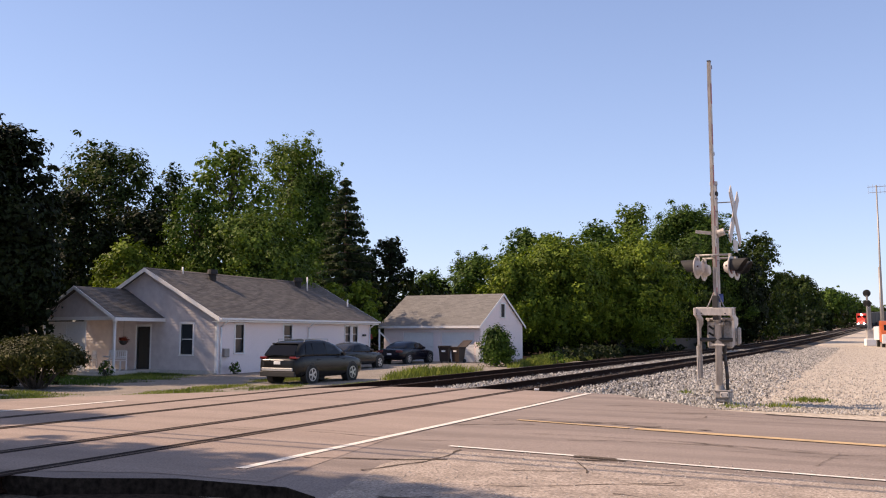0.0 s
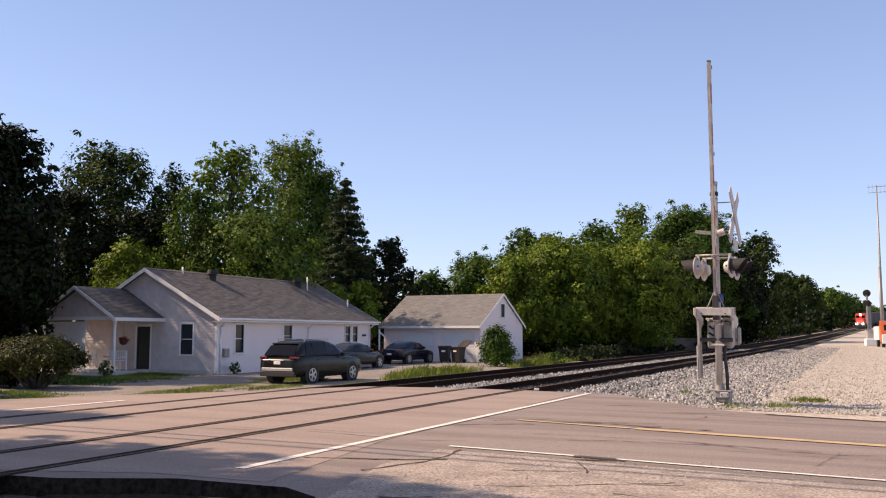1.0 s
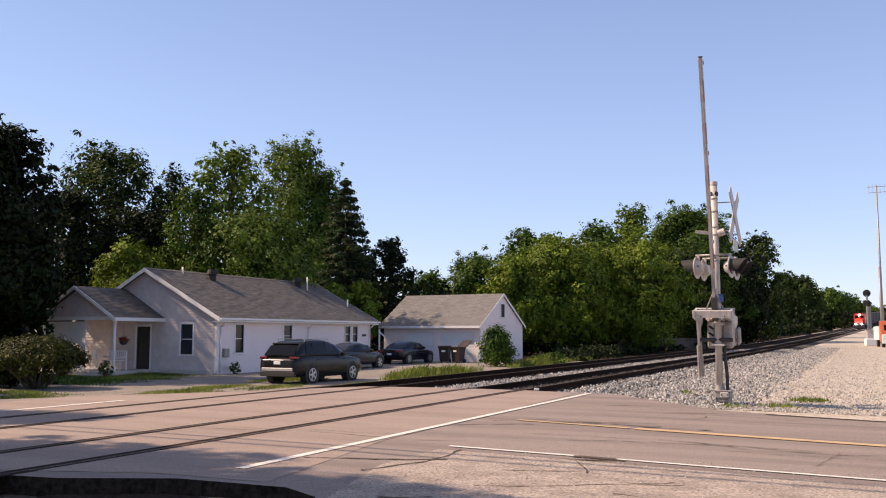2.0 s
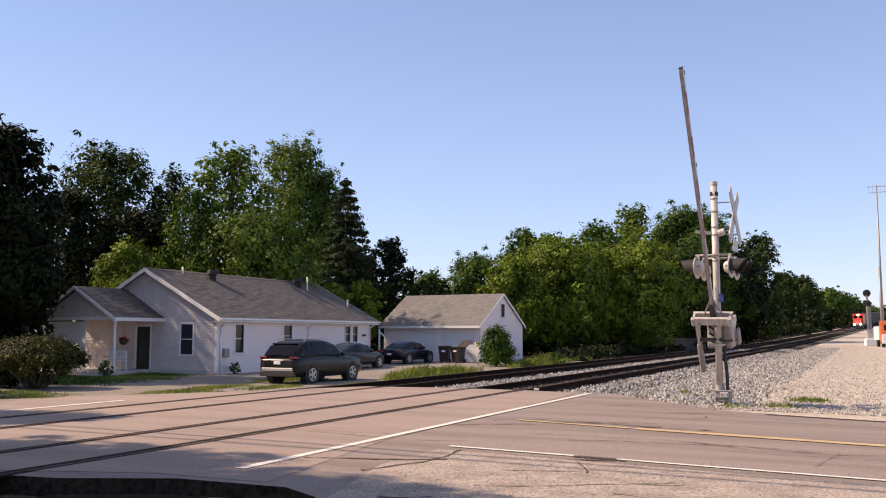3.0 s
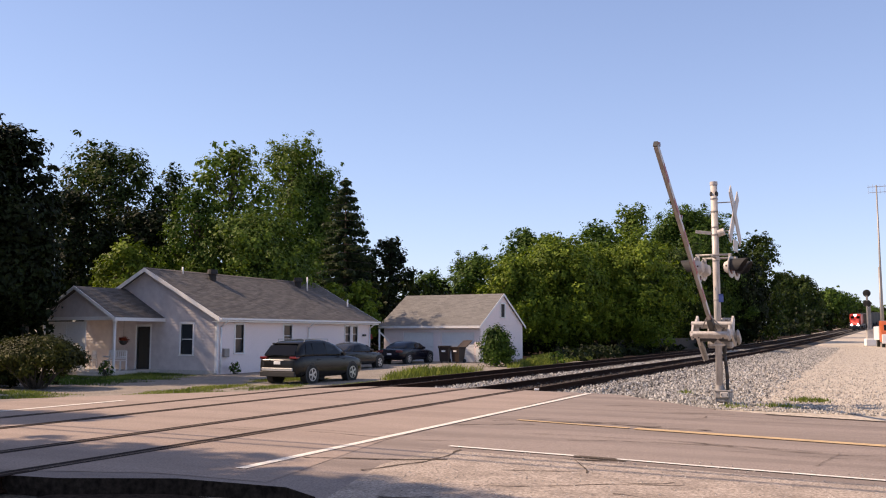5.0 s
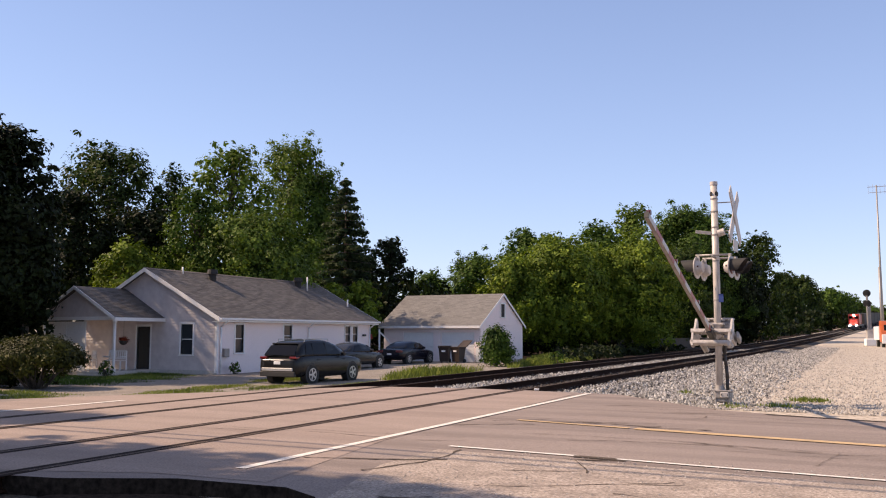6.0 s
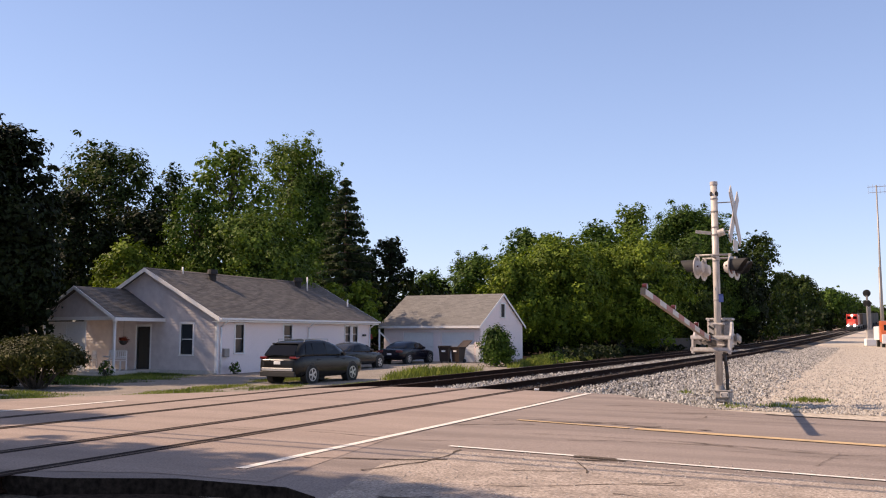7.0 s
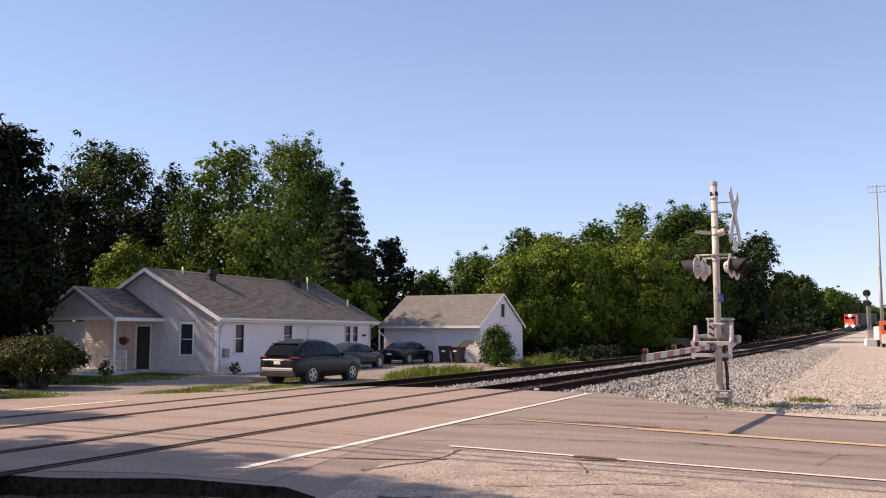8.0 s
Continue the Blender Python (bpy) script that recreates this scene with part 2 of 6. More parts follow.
def build_ground():
    xs = np.unique(np.concatenate([np.array([-3000, -1200, -500, -250, -150, -100, -80, -65, -55]), np.arange(-46, 12.1, 0.75), np.array([15, 20, 28, 40, 60, 100, 200, 500, 1200, 3000])]))
    ys = np.unique(np.concatenate([np.array([-3000, -1000, -300, -100, -50, -30, -20, -12, -6]), np.arange(0, 30.1, 0.75), np.arange(33, 120, 4), np.arange(125, 420, 15), np.array([450, 520, 600, 800, 1200, 2000, 4000])]))
    vs = [(float(x), float(y), ground_z(float(x), float(y))) for y in ys for x in xs]
    n = len(xs)
    fs = [(j * n + i, j * n + i + 1, (j + 1) * n + i + 1, (j + 1) * n + i) for j in range(len(ys) - 1) for i in range(n - 1)]
    raw("ground", vs, fs, M_DIRT, kind="structure", label="pale gravel and dry dirt ground", category="ground")


def build_drive():
    """Grey-brown packed gravel round the house."""
    xs = [-60, -48, -40, -36, -32, -29, -26, -23, -21, -19.5, -18, -17, -16.1]
    ys = [15, 17, 19, 21, 24, 27, 30, 34, 38, 42, 46, 50, 54, 58]
    n = len(xs)
    vs = [(x, y, ground_z(x, y) + 0.012) for y in ys for x in xs]
    fs = [(j * n + i, j * n + i + 1, (j + 1) * n + i + 1, (j + 1) * n + i) for j in range(len(ys) - 1) for i in range(n - 1)]
    raw("driveway", vs, fs, M_DRIVE, kind="structure", label="packed grey-brown gravel driveway and yard", category="ground")


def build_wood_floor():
    """A very dark ground sheet under the trees west of the line."""
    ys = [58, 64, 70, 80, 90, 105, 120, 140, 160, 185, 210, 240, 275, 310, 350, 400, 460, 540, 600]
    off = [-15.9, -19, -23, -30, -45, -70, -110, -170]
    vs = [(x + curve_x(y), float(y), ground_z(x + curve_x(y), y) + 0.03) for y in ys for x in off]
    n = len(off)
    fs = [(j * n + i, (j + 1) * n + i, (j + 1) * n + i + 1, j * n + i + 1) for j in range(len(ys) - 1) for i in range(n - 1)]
    raw("wood_floor", vs, fs, M_SOIL_SHADE, kind="structure", label="very dark ground under the trackside trees", category="ground")


# Outline of the paving, road and crossing, as seen from above.
PAVING = settle([(40, 18.6), (8, 18.0), (0.2, 17.75), (-1.5, 17.9), (-2.7, 18.2), (-3.9, 19.4), (-5.3, 20.9), (-8.0, 21.3), (-10.3, 21.35), (-12.4, 21.0), (-13.4, 19.2),
          (-14.3, 17.5), (-17.5, 13.7), (-22, 11.6), (-45, 10), (-45, 4.2), (-20, 4.8), (-14, 5.6), (-9.0, 6.1), (-7.3, 6.35), (-6.2, 6.85), (-5.0, 7.0), (-4.5, 6.75), (-3.9, 5.6), (-3.7, 2.0), (-3.7, -12), (40, -12)])


def inside(x, y, poly):
    c = False
    for (x1, y1), (x2, y2) in zip(poly, poly[1:] + poly[:1]):
        if (y1 > y) != (y2 > y) and x < (x2 - x1) * (y - y1) / (y2 - y1) + x1:
            c = not c
    return c


def slab(name, outline, mat, top=0.0, thick=0.45, step=0.8, kind="structure", label="", category="", parent=None):
    """A slab that follows the road's fall: the outline cut by lines across X, with a skirt."""
    bm = bmesh.new()
    vs = [bm.verts.new((x, y, 0)) for x, y in outline]
    bm.faces.new(vs)
    xs = [p[0] for p in outline]
    x = math.ceil(min(xs) / step) * step
    while x < max(xs):
        if -24 < x < 16:
            bmesh.ops.bisect_plane(bm, geom=bm.verts[:] + bm.edges[:] + bm.faces[:], plane_co=(x, 0, 0), plane_no=(1, 0, 0))
        x += step
    bmesh.ops.triangulate(bm, faces=bm.faces[:])
    for v in bm.verts:
        v.co.z = road_z(v.co.x, v.co.y) + top
    for f in bm.faces:
        if f.normal.z < 0:
            f.normal_flip()
    if thick:
        edges = [e for e in bm.edges if e.is_boundary]
        ex = bmesh.ops.extrude_edge_only(bm, edges=edges)
        for v in ex["geom"]:
            if isinstance(v, bmesh.types.BMVert):
                v.co.z -= thick
        for f in ex["geom"]:
            if isinstance(f, bmesh.types.BMFace):
                f.material_index = 1
        bmesh.ops.recalc_face_normals(bm, faces=bm.faces[:])
        if sum(f.normal.z for f in bm.faces) < 0:
            bmesh.ops.reverse_faces(bm, faces=bm.faces[:])
    ob = mesh_ob(name, bm, mat, parent)
    return tagged(ob, label, category, "", kind)


# ---- road, crossing and railway ----
def build_road():
    road = slab("road", PAVING, [M_ASPHALT, M_SOIL_SHADE], label="worn grey-brown asphalt road over the crossing", category="road")
    slab("crossing_surface", settle([(-6.6, 7.0), (-5.3, 7.1), (-5.9, 10.5), (-6.3, 20.4), (-8.0, 21.2), (-12.3, 20.9), (-14.2, 17.4), (-16.6, 14.6), (-16.6, 5.3), (-9, 6.2)]), M_PANEL, top=0.004, thick=0,
         label="pale pinkish asphalt laid between the rails", category="crossing")
    slab("apron", settle([(-4.4, 6.8), (-4.9, 8.6), (-4.9, 10.1), (-3.2, 10.15), (0.1, 10.2), (6, 10.3), (40, 10.5), (40, -12), (-3.6, -12), (-3.6, 2.0), (-3.8, 5.6)]), M_APRON, top=0.004, thick=0,
         label="coarse weathered asphalt apron beside the road", category="pavement")
    # bare soil in the pit, with the pit's shade in its colour
    slab("soil", settle([(-7.2, 6.2), (-6.2, 6.72), (-5.0, 6.88), (-4.6, 6.62), (-4.0, 5.5), (-3.8, 2.0), (-3.8, -12), (-7.2, -12)]), M_SOIL_SHADE, top=-0.13, thick=0,
         label="bare soil below the paving's edge, darkened in colour for its shade", category="ground")
    def line(name, pts, w, mat, label, cat="road marking"):
        bm = bmesh.new()
        pts = settle(pts)
        for (x1, y1), (x2, y2) in zip(pts, pts[1:]):
            d = Vector((x2 - x1, y2 - y1, 0)).normalized()
            n = Vector((-d.y, d.x, 0)) * w / 2
            k = max(1, int(math.hypot(x2 - x1, y2 - y1) / 0.8))
            for i in range(k):
                q = []
                for t, s in ((i / k, -1), ((i + 1) / k, -1), ((i + 1) / k, 1), (i / k, 1)):
                    x, y = x1 + (x2 - x1) * t, y1 + (y2 - y1) * t
                    q.append(bm.verts.new((x + n.x * s, y + n.y * s, road_z(x, y + n.y * s) + 0.011)))
                f = bm.faces.new(q)
                if f.normal.z < 0:
                    f.normal_flip()
        ob = mesh_ob(name, bm, mat)
        return tagged(ob, label, cat, kind="structure")
    rnd = random.Random(12)
    def crack(x, y, a, length, w):
        bm = bmesh.new()
        rows = []
        x, y = settle([(x, y)])[0]
        for i in range(int(length / 0.12)):
            a += rnd.gauss(0, 0.16)
            ww = w * 0.95 * rnd.uniform(0.2, 1.5)
            n = Vector((-math.sin(a), math.cos(a), 0)) * ww / 2
            rows.append([bm.verts.new((x + n.x * s, y + n.y * s, road_z(x, y) + 0.009)) for s in (-1, 1)])
            x, y = x + math.cos(a) * 0.12, y + math.sin(a) * 0.12
            a += (a0 - a) * 0.35
        for p, q in zip(rows, rows[1:]):
            bm.faces.new((p[0], q[0], q[1], p[1]))
        tagged(mesh_ob("crack", bm, M_CRACK), "dark crack in the asphalt", "crack", kind="structure")
    apron_cracks = ((-4.9, 8.2, 72, 2.2, 0.05), (-3.6, 9.0, 24, 1.1, 0.02), (-2.2, 8.9, 40, 0.7, 0.025), (-2.75, 9.3, 100, 1.1, 0.022), (-4.0, 7.0, 15, 0.7, 0.06), (-4.6, 12.3, 3, 4.2, 0.018), (-1.7, 12.0, -2, 5.0, 0.016), (-9.2, 10.6, 2, 4.6, 0.02), (-8.8, 10.9, 3, 4.0, 0.016), (-5.0, 15.2, 4, 3.6, 0.02), (-3.9, 16.6, 0, 4.2, 0.018), (-5.6, 13.6, 60, 1.2, 0.03))
    road_cracks = ((-3.5, 8.0, 20, 2.2, 0.018), (-2.2, 8.3, -8, 2.6, 0.016), (-1.2, 8.1, 4, 2.4, 0.05), (-0.9, 8.35, 2, 1.6, 0.03), (-3.3, 10.2, 2, 0.9, 0.06), (-3.4, 14.2, 1, 1.4, 0.06), (-2.8, 15.9, 70, 0.9, 0.02), (-0.6, 11.2, 80, 1.6, 0.014), (-6.6, 16.8, 2, 5.0, 0.016), (-5.2, 13.9, 4, 2.4, 0.05), (-6.0, 12.6, 32, 1.6, 0.04), (-4.4, 14.3, 12, 1.5, 0.035), (-2.2, 12.6, 0, 4.5, 0.03), (-3.8, 11.9, -3, 2.6, 0.03), (-4.8, 17.6, 25, 1.1, 0.05), (-3.4, 16.9, 8, 1.4, 0.035), (-5.9, 8.6, 28, 1.9, 0.055))
    for x, y, ang, ln, w in apron_cracks + road_cracks:
        a0 = radians(ang)
        crack(x, y, a0, ln, w)
    line("stop_line", [(-6.02, 7.6), (-6.02, 20.7)], 0.13, M_WHITE_LINE, "white painted stop line along the rails")
    line("stop_line", [(-14.45, 8.0), (-14.4, 14.2)], 0.16, M_WHITE_LINE, "faded white stop line beyond the rails")
    # the signal mast's cast shadow, painted as a dark strip on the asphalt
    line("mast_shadow_strip", [(-1.75, 17.72), (0.2, 17.58), (3.0, 17.66), (8.0, 17.85)], 0.10, M_SOIL_SHADE, "dark strip painted along the asphalt edge for the mast's shadow", "seam")
    line("edge_line", [(-4.9, 10.42), (-3.2, 10.48)], 0.09, M_WHITE_LINE, "thin worn white edge line")
    line("edge_line", [(-2.75, 10.49), (-1.9, 10.5), (0.1, 10.56), (40, 10.8)], 0.08, M_WHITE_LINE, "thin worn white edge line")
    line("tar_patch", [(-3.25, 10.44), (-2.72, 10.47)], 0.13, M_CRACK, "dark worn hollow in the edge line", "patch")
    line("tar_patch", [(-0.75, 8.05), (2.5, 8.15)], 0.16, M_CRACK, "dark broken seam in the apron", "patch")
    line("centre_line", [(-5.3, 13.98), (-3.4, 13.87)], 0.12, M_YELLOW_LINE, "faded yellow centre line, almost worn away")
    line("centre_line", [(-3.3, 13.86), (0.2, 13.8), (40, 13.8)], 0.22, M_YELLOW_LINE, "faded yellow centre line")


RAIL_X = (-7.97, -9.47, -11.85, -13.35)


def rail_rows(y0, y1):
    ys, y = [], y0
    while y < y1:
        ys.append(y)
        y += 6.0 if y < 100 else 12.0
    return ys + [y1]


def sweep(section, x0, y0, y1, z0=0.0):
    """A section (x, z) swept along the railway's bend."""
    ys = rail_rows(y0, y1)
    n = len(section)
    vs = [(x0 + curve_x(y) + u, y, z0 + w + grade(y)) for y in ys for u, w in section]
    fs = [(j * n + i, j * n + (i + 1) % n, (j + 1) * n + (i + 1) % n, (j + 1) * n + i) for j in range(len(ys) - 1) for i in range(n)]
    fs += [tuple(range(n)), tuple(reversed(range((len(ys) - 1) * n, len(ys) * n)))]
    return vs, fs


RAIL_SECTION = [(-0.075, -0.17), (0.075, -0.17), (0.075, -0.155), (0.012, -0.13), (0.012, -0.045), (0.036, -0.035), (0.036, -0.004), (0.03, 0.004), (-0.03, 0.004), (-0.036, -0.004), (-0.036, -0.035), (-0.012, -0.045), (-0.012, -0.13), (-0.075, -0.155)]


def build_track(xl, xr, label):
    track = thing("railway_track", pose(0, 0, 0), label, "railway track", "tracks at the crossing")
    for x in (xl, xr):
        vs, fs = sweep(RAIL_SECTION, x, -60, 620)
        raw("rail", vs, fs, M_RAIL, track)
        vs, fs = sweep([(-0.028, 0.0), (0.028, 0.0), (0.028, 0.006), (-0.028, 0.006)], x, -60, 620)
        raw("rail_head", vs, fs, M_RAILTOP, track, label="polished rail head")
        inner = 0.085 if x == xl else -0.085
        for off, w in ((inner, 0.045), (-inner, 0.03)):
            vs, fs = sweep([(off - w, 0.0), (off + w, 0.0), (off + w, 0.007), (off - w, 0.007)], x, 6.1, 21.2)
            raw("flangeway", vs, fs, M_TAR, track, label="dark rubber strip beside the rail")
    bm = bmesh.new()
    add_box(bm, (-1.3, -0.115, -0.17), (1.3, 0.115, 0.0), 0.012)
    me = bpy.data.meshes.new("tie")
    bm.to_mesh(me)
    bm.free()
    me.materials.append(M_TIE)
    cx = (xl + xr) / 2
    y = 21.6
    rest = []
    while y < 230:
        ang = random.uniform(-0.012, 0.012)
        if y < 72:
            t = new("tie", me)
            t.parent = track
            t.matrix_basis = pose(cx + random.uniform(-0.04, 0.04), y, -0.168 - random.uniform(0, 0.015) + grade(y), 0, 0, math.degrees(ang))
        else:
            rest.append(y)
        y += 0.54
    vs, fs = [], []
    for y in rest:
        b = len(vs)
        x = cx + curve_x(y)
        vs += [(x + i * 1.3, y + j * 0.115, -0.17 - 0.15 * (1 - k) + grade(y)) for k in (0, 1) for i, j in ((-1, -1), (1, -1), (1, 1), (-1, 1))]
        fs += [(b + 4, b + 5, b + 6, b + 7), (b, b + 1, b + 5, b + 4), (b + 2, b + 3, b + 7, b + 6), (b + 1, b + 2, b + 6, b + 5), (b + 3, b, b + 4, b + 7)]
    raw("far_ties", vs, fs, M_TIE, track, kind="stuff")
    return track


def bed_z(x):
    """Height of the ballast across the railway."""
    if x > -6.9:
        return -0.19 - 0.24 * clamp01((x + 6.9) / 1.9) ** 0.8
    if x < -14.6:
        return -0.19 - 0.42 * clamp01((-14.6 - x) / 1.4)
    return -0.19


def build_ballast():
    sec = [(-16.0, -0.75), (-16.0, -0.61), (-14.6, -0.19), (-6.9, -0.19), (-6.4, -0.27), (-5.0, -0.44), (-5.0, -0.75)]
    for y0, y1, nm in ((21.05, 620, "ballast_bed"), (-60, 6.3, "ballast_bed")):
        vs, fs = sweep(sec, 0, y0, y1)
        raw(nm, vs, fs, M_BED, kind="structure", label="grey crushed stone ballast under the tracks", category="ballast")


def stones(name, count, place, size, mat, label, category):
    """Loose crushed stones, each a small uneven block."""
    rng = np.random.default_rng(5)
    base = np.array([(1, 0, 0), (-1, 0, 0), (0, 1, 0), (0, -1, 0), (0, 0, 1), (0, 0, -1)], float)
    tri = np.array([(0, 2, 4), (2, 1, 4), (1, 3, 4), (3, 0, 4), (2, 0, 5), (1, 2, 5), (3, 1, 5), (0, 3, 5)])
    V, Fc = [], []
    k = 0
    while k < count:
        p = place(rng)
        if p is None:
            continue
        s = rng.uniform(*size)
        a = rng.uniform(0, 6.28)
        c, n = math.cos(a), math.sin(a)
        b = base * (s * rng.uniform(0.6, 1.25, 3)) + rng.normal(0, s * 0.16, (6, 3))
        b = b @ np.array([(c, n, 0.2), (-n, c, 0.15), (0, -0.2, 1)])
        V.append(b + np.array(p))
        Fc.append(tri + 6 * k)
        k += 1
    raw(name, np.concatenate(V).tolist(), np.concatenate(Fc).tolist(), mat, kind="stuff", label=label, category=category)


def in_gauge(x):
    return min(abs(x + 8.72), abs(x + 12.6)) < 1.0


def on_bed_dark(rng):
    p = on_bed(rng, True)
    return p


def on_bed(rng, dark=False):
    y = 21.1 + 75 * rng.random() ** 1.9
    x = rng.uniform(-16.1, -5.0)
    if in_gauge(x) != dark:
        return None
    z = bed_z(x)
    for cx in (-8.72, -12.6):
        if abs(x - cx) < 1.25 and ((y - 21.6) % 0.54 < 0.13 or (y - 21.6) % 0.54 > 0.41):
            return None
    return (x + curve_x(y), y, z + grade(y) + rng.uniform(-0.01, 0.03))


def on_lot(rng):
    y = 17.9 + 95 * rng.random() ** 2.3
    x = rng.uniform(-5.3, 9 + y * 0.05)
    if inside(x, y, PAVING) or (x < -5.0 and y < 21.2):
        return None
    if rng.random() < clamp01((x + 1.5) / 4) * 0.8:
        return None
    return (x + curve_x(y), y, ground_z(x, y) + rng.uniform(-0.005, 0.015))


def on_spill(rng):
    """Ballast that has rolled down the bank onto the lot's edge."""
    y = 18.6 + 80 * rng.random() ** 2.0
    x = -5.1 + 2.9 * rng.random() ** 1.4 + rng.normal(0, 0.12)
    if inside(x, y, PAVING):
        return None
    return (x + curve_x(y), y, ground_z(x + curve_x(y), y) + rng.uniform(-0.01, 0.02))


def on_apron(rng):
    x, y = rng.uniform(-4.4, 3.0), rng.uniform(6.6, 10.3)
    if not inside(x, y, PAVING):
        return None
    return (x, y, road_z(x, y) + 0.006)


def on_drive(rng):
    x, y = rng.uniform(-26, -15.8), rng.uniform(17, 46)
    if inside(x, y, PAVING) or (x > -16.5 and y > 20):
        return None
    return (x, y, ground_z(x, y) + rng.uniform(-0.004, 0.008))


# ---- trees ----
def limb_mesh(bm, a, b, r1, r2, n=7, bend=0.12, rng=random):
    a, b = Vector(a), Vector(b)
    mid = (a + b) / 2 + Vector((rng.uniform(-1, 1), rng.uniform(-1, 1), rng.uniform(0, 1))) * (b - a).length * bend
    rm = (r1 + r2) / 2
    add_tube(bm, a, mid, r1, rm, n)
    add_tube(bm, mid, b, rm, r2, n)


def leaf_cloud(centres, radii, per, size, rng, flat=0.6, droop=0.0):
    """Small folded leaves round clump centres; returns verts and faces."""
    V, Fc = [], []
    k = 0
    heart = np.mean(np.array(centres), axis=0) if len(centres) < 1500 else None
    for c, r in zip(centres, radii):
        m = max(6, int(per * r * r))
        d = rng.normal(size=(m, 3))
        d /= np.linalg.norm(d, axis=1)[:, None]
        rad = r * rng.random(m) ** 0.45
        p = np.array(c) + d * rad[:, None] * np.array([1, 1, flat])
        p[:, 2] -= droop * (rad ** 2) / max(r, 0.1)
        nrm = d * 1.1 + np.array([0, 0, 0.3]) + rng.normal(0, 0.42, (m, 3))
        if heart is not None:
            out = np.array(c) - heart
            nrm += 0.75 * out / (np.linalg.norm(out) + 1e-6)
        nrm /= np.linalg.norm(nrm, axis=1)[:, None]
        t = np.cross(nrm, rng.normal(size=(m, 3)))
        t /= np.linalg.norm(t, axis=1)[:, None] + 1e-9
        u = np.cross(nrm, t)
        s = size * rng.uniform(0.6, 1.3, m)
        s[rad < r * 0.62] *= 1.7
        s = s[:, None]
        q = np.stack([p - t * s * 0.6, p + u * s * 0.36 + nrm * s * 0.1, p + t * s * 0.6, p - u * s * 0.36 + nrm * s * 0.1], 1)
        V.append(q.reshape(-1, 3))
        i = np.arange(m)[:, None] * 4 + k
        Fc.append(np.concatenate([i + np.array([[0, 1, 2]]), i + np.array([[0, 2, 3]])], 1).reshape(-1, 3))
        k += 4 * m
    return np.concatenate(V), np.concatenate(Fc)


def broad_tree(x, y, w, low, top, tone, seed, leaf=0.3, airy=0.0, label="", density=1.0, name="tree"):
    rng = np.random.default_rng(seed)
    rnd = random.Random(seed)
    g = ground_z(x, y) - 0.05
    tree = thing(name, pose(x, y, g), label, "tree")
    h = top - g
    lo = max(0.4, low - g)
    r = w / 2
    bm = bmesh.new()
    tr = max(0.09, 0.022 * h)
    fork = lo + (h - lo) * 0.22
    lean = Vector((rnd.uniform(-0.04, 0.04) * h, rnd.uniform(-0.04, 0.04) * h, 0))
    limb_mesh(bm, (0, 0, 0), lean * 0.5 + Vector((0, 0, fork)), tr * 1.25, tr * 0.8, 9, 0.03, rnd)
    limb_mesh(bm, lean * 0.5 + Vector((0, 0, fork)), lean + Vector((0, 0, h * 0.93)), tr * 0.8, tr * 0.12, 7, 0.04, rnd)
    centres, radii = [], []
    n = int(60 + 5 * w)
    cr = max(0.45, 0.20 * w) * (1 - 0.25 * airy)
    for i in range(n):
        t = (i + 0.5) / n
        # height along the crown, and the crown's outline there
        v = t ** 0.85
        out = math.sin(math.pi * (0.16 + 0.76 * v)) ** 0.6
        a = i * 2.399 + rnd.uniform(-0.5, 0.5)
        rr = r * out * rnd.uniform(0.6, 1.0) if i % 4 else r * out * rnd.uniform(0.0, 0.4)
        rr = max(0.0, rr - cr * 0.25)
        c = Vector((math.cos(a) * rr, math.sin(a) * rr, lo + (h - lo) * v * 0.96)) + lean * v
        size = cr * rnd.uniform(0.6, 1.2) * (1 - 0.25 * v)
        c.z = min(c.z, h - size * 0.6)
        centres.append(tuple(c))
        radii.append(size)
        if i % 2 == 0:
            st = lean * 0.5 + Vector((0, 0, fork + (h * 0.85 - fork) * max(0, v - 0.15) * 0.9))
            limb_mesh(bm, st, c, tr * 0.38 * (1 - 0.6 * v), tr * 0.06, 5, 0.10, rnd)
        # sprays that break the outline
        for _ in range(2):
            d = Vector((rnd.gauss(0, 1), rnd.gauss(0, 1), rnd.gauss(0.25, 0.8))).normalized() * size * rnd.uniform(0.8, 1.3)
            centres.append(tuple(c + d))
            radii.append(size * rnd.uniform(0.22, 0.42))
    part("trunk", bm, M_BARK, tree, "rough brown bark", smooth=True)
    V, Fc = leaf_cloud(centres, radii, density * (1 - 0.4 * airy) * 4.2 / (leaf * leaf), leaf, rng, 0.75)
    V[:, 2] = np.maximum(V[:, 2], 0.12)
    raw("crown", V.tolist(), Fc.tolist(), LEAF[tone], tree)
    return tree


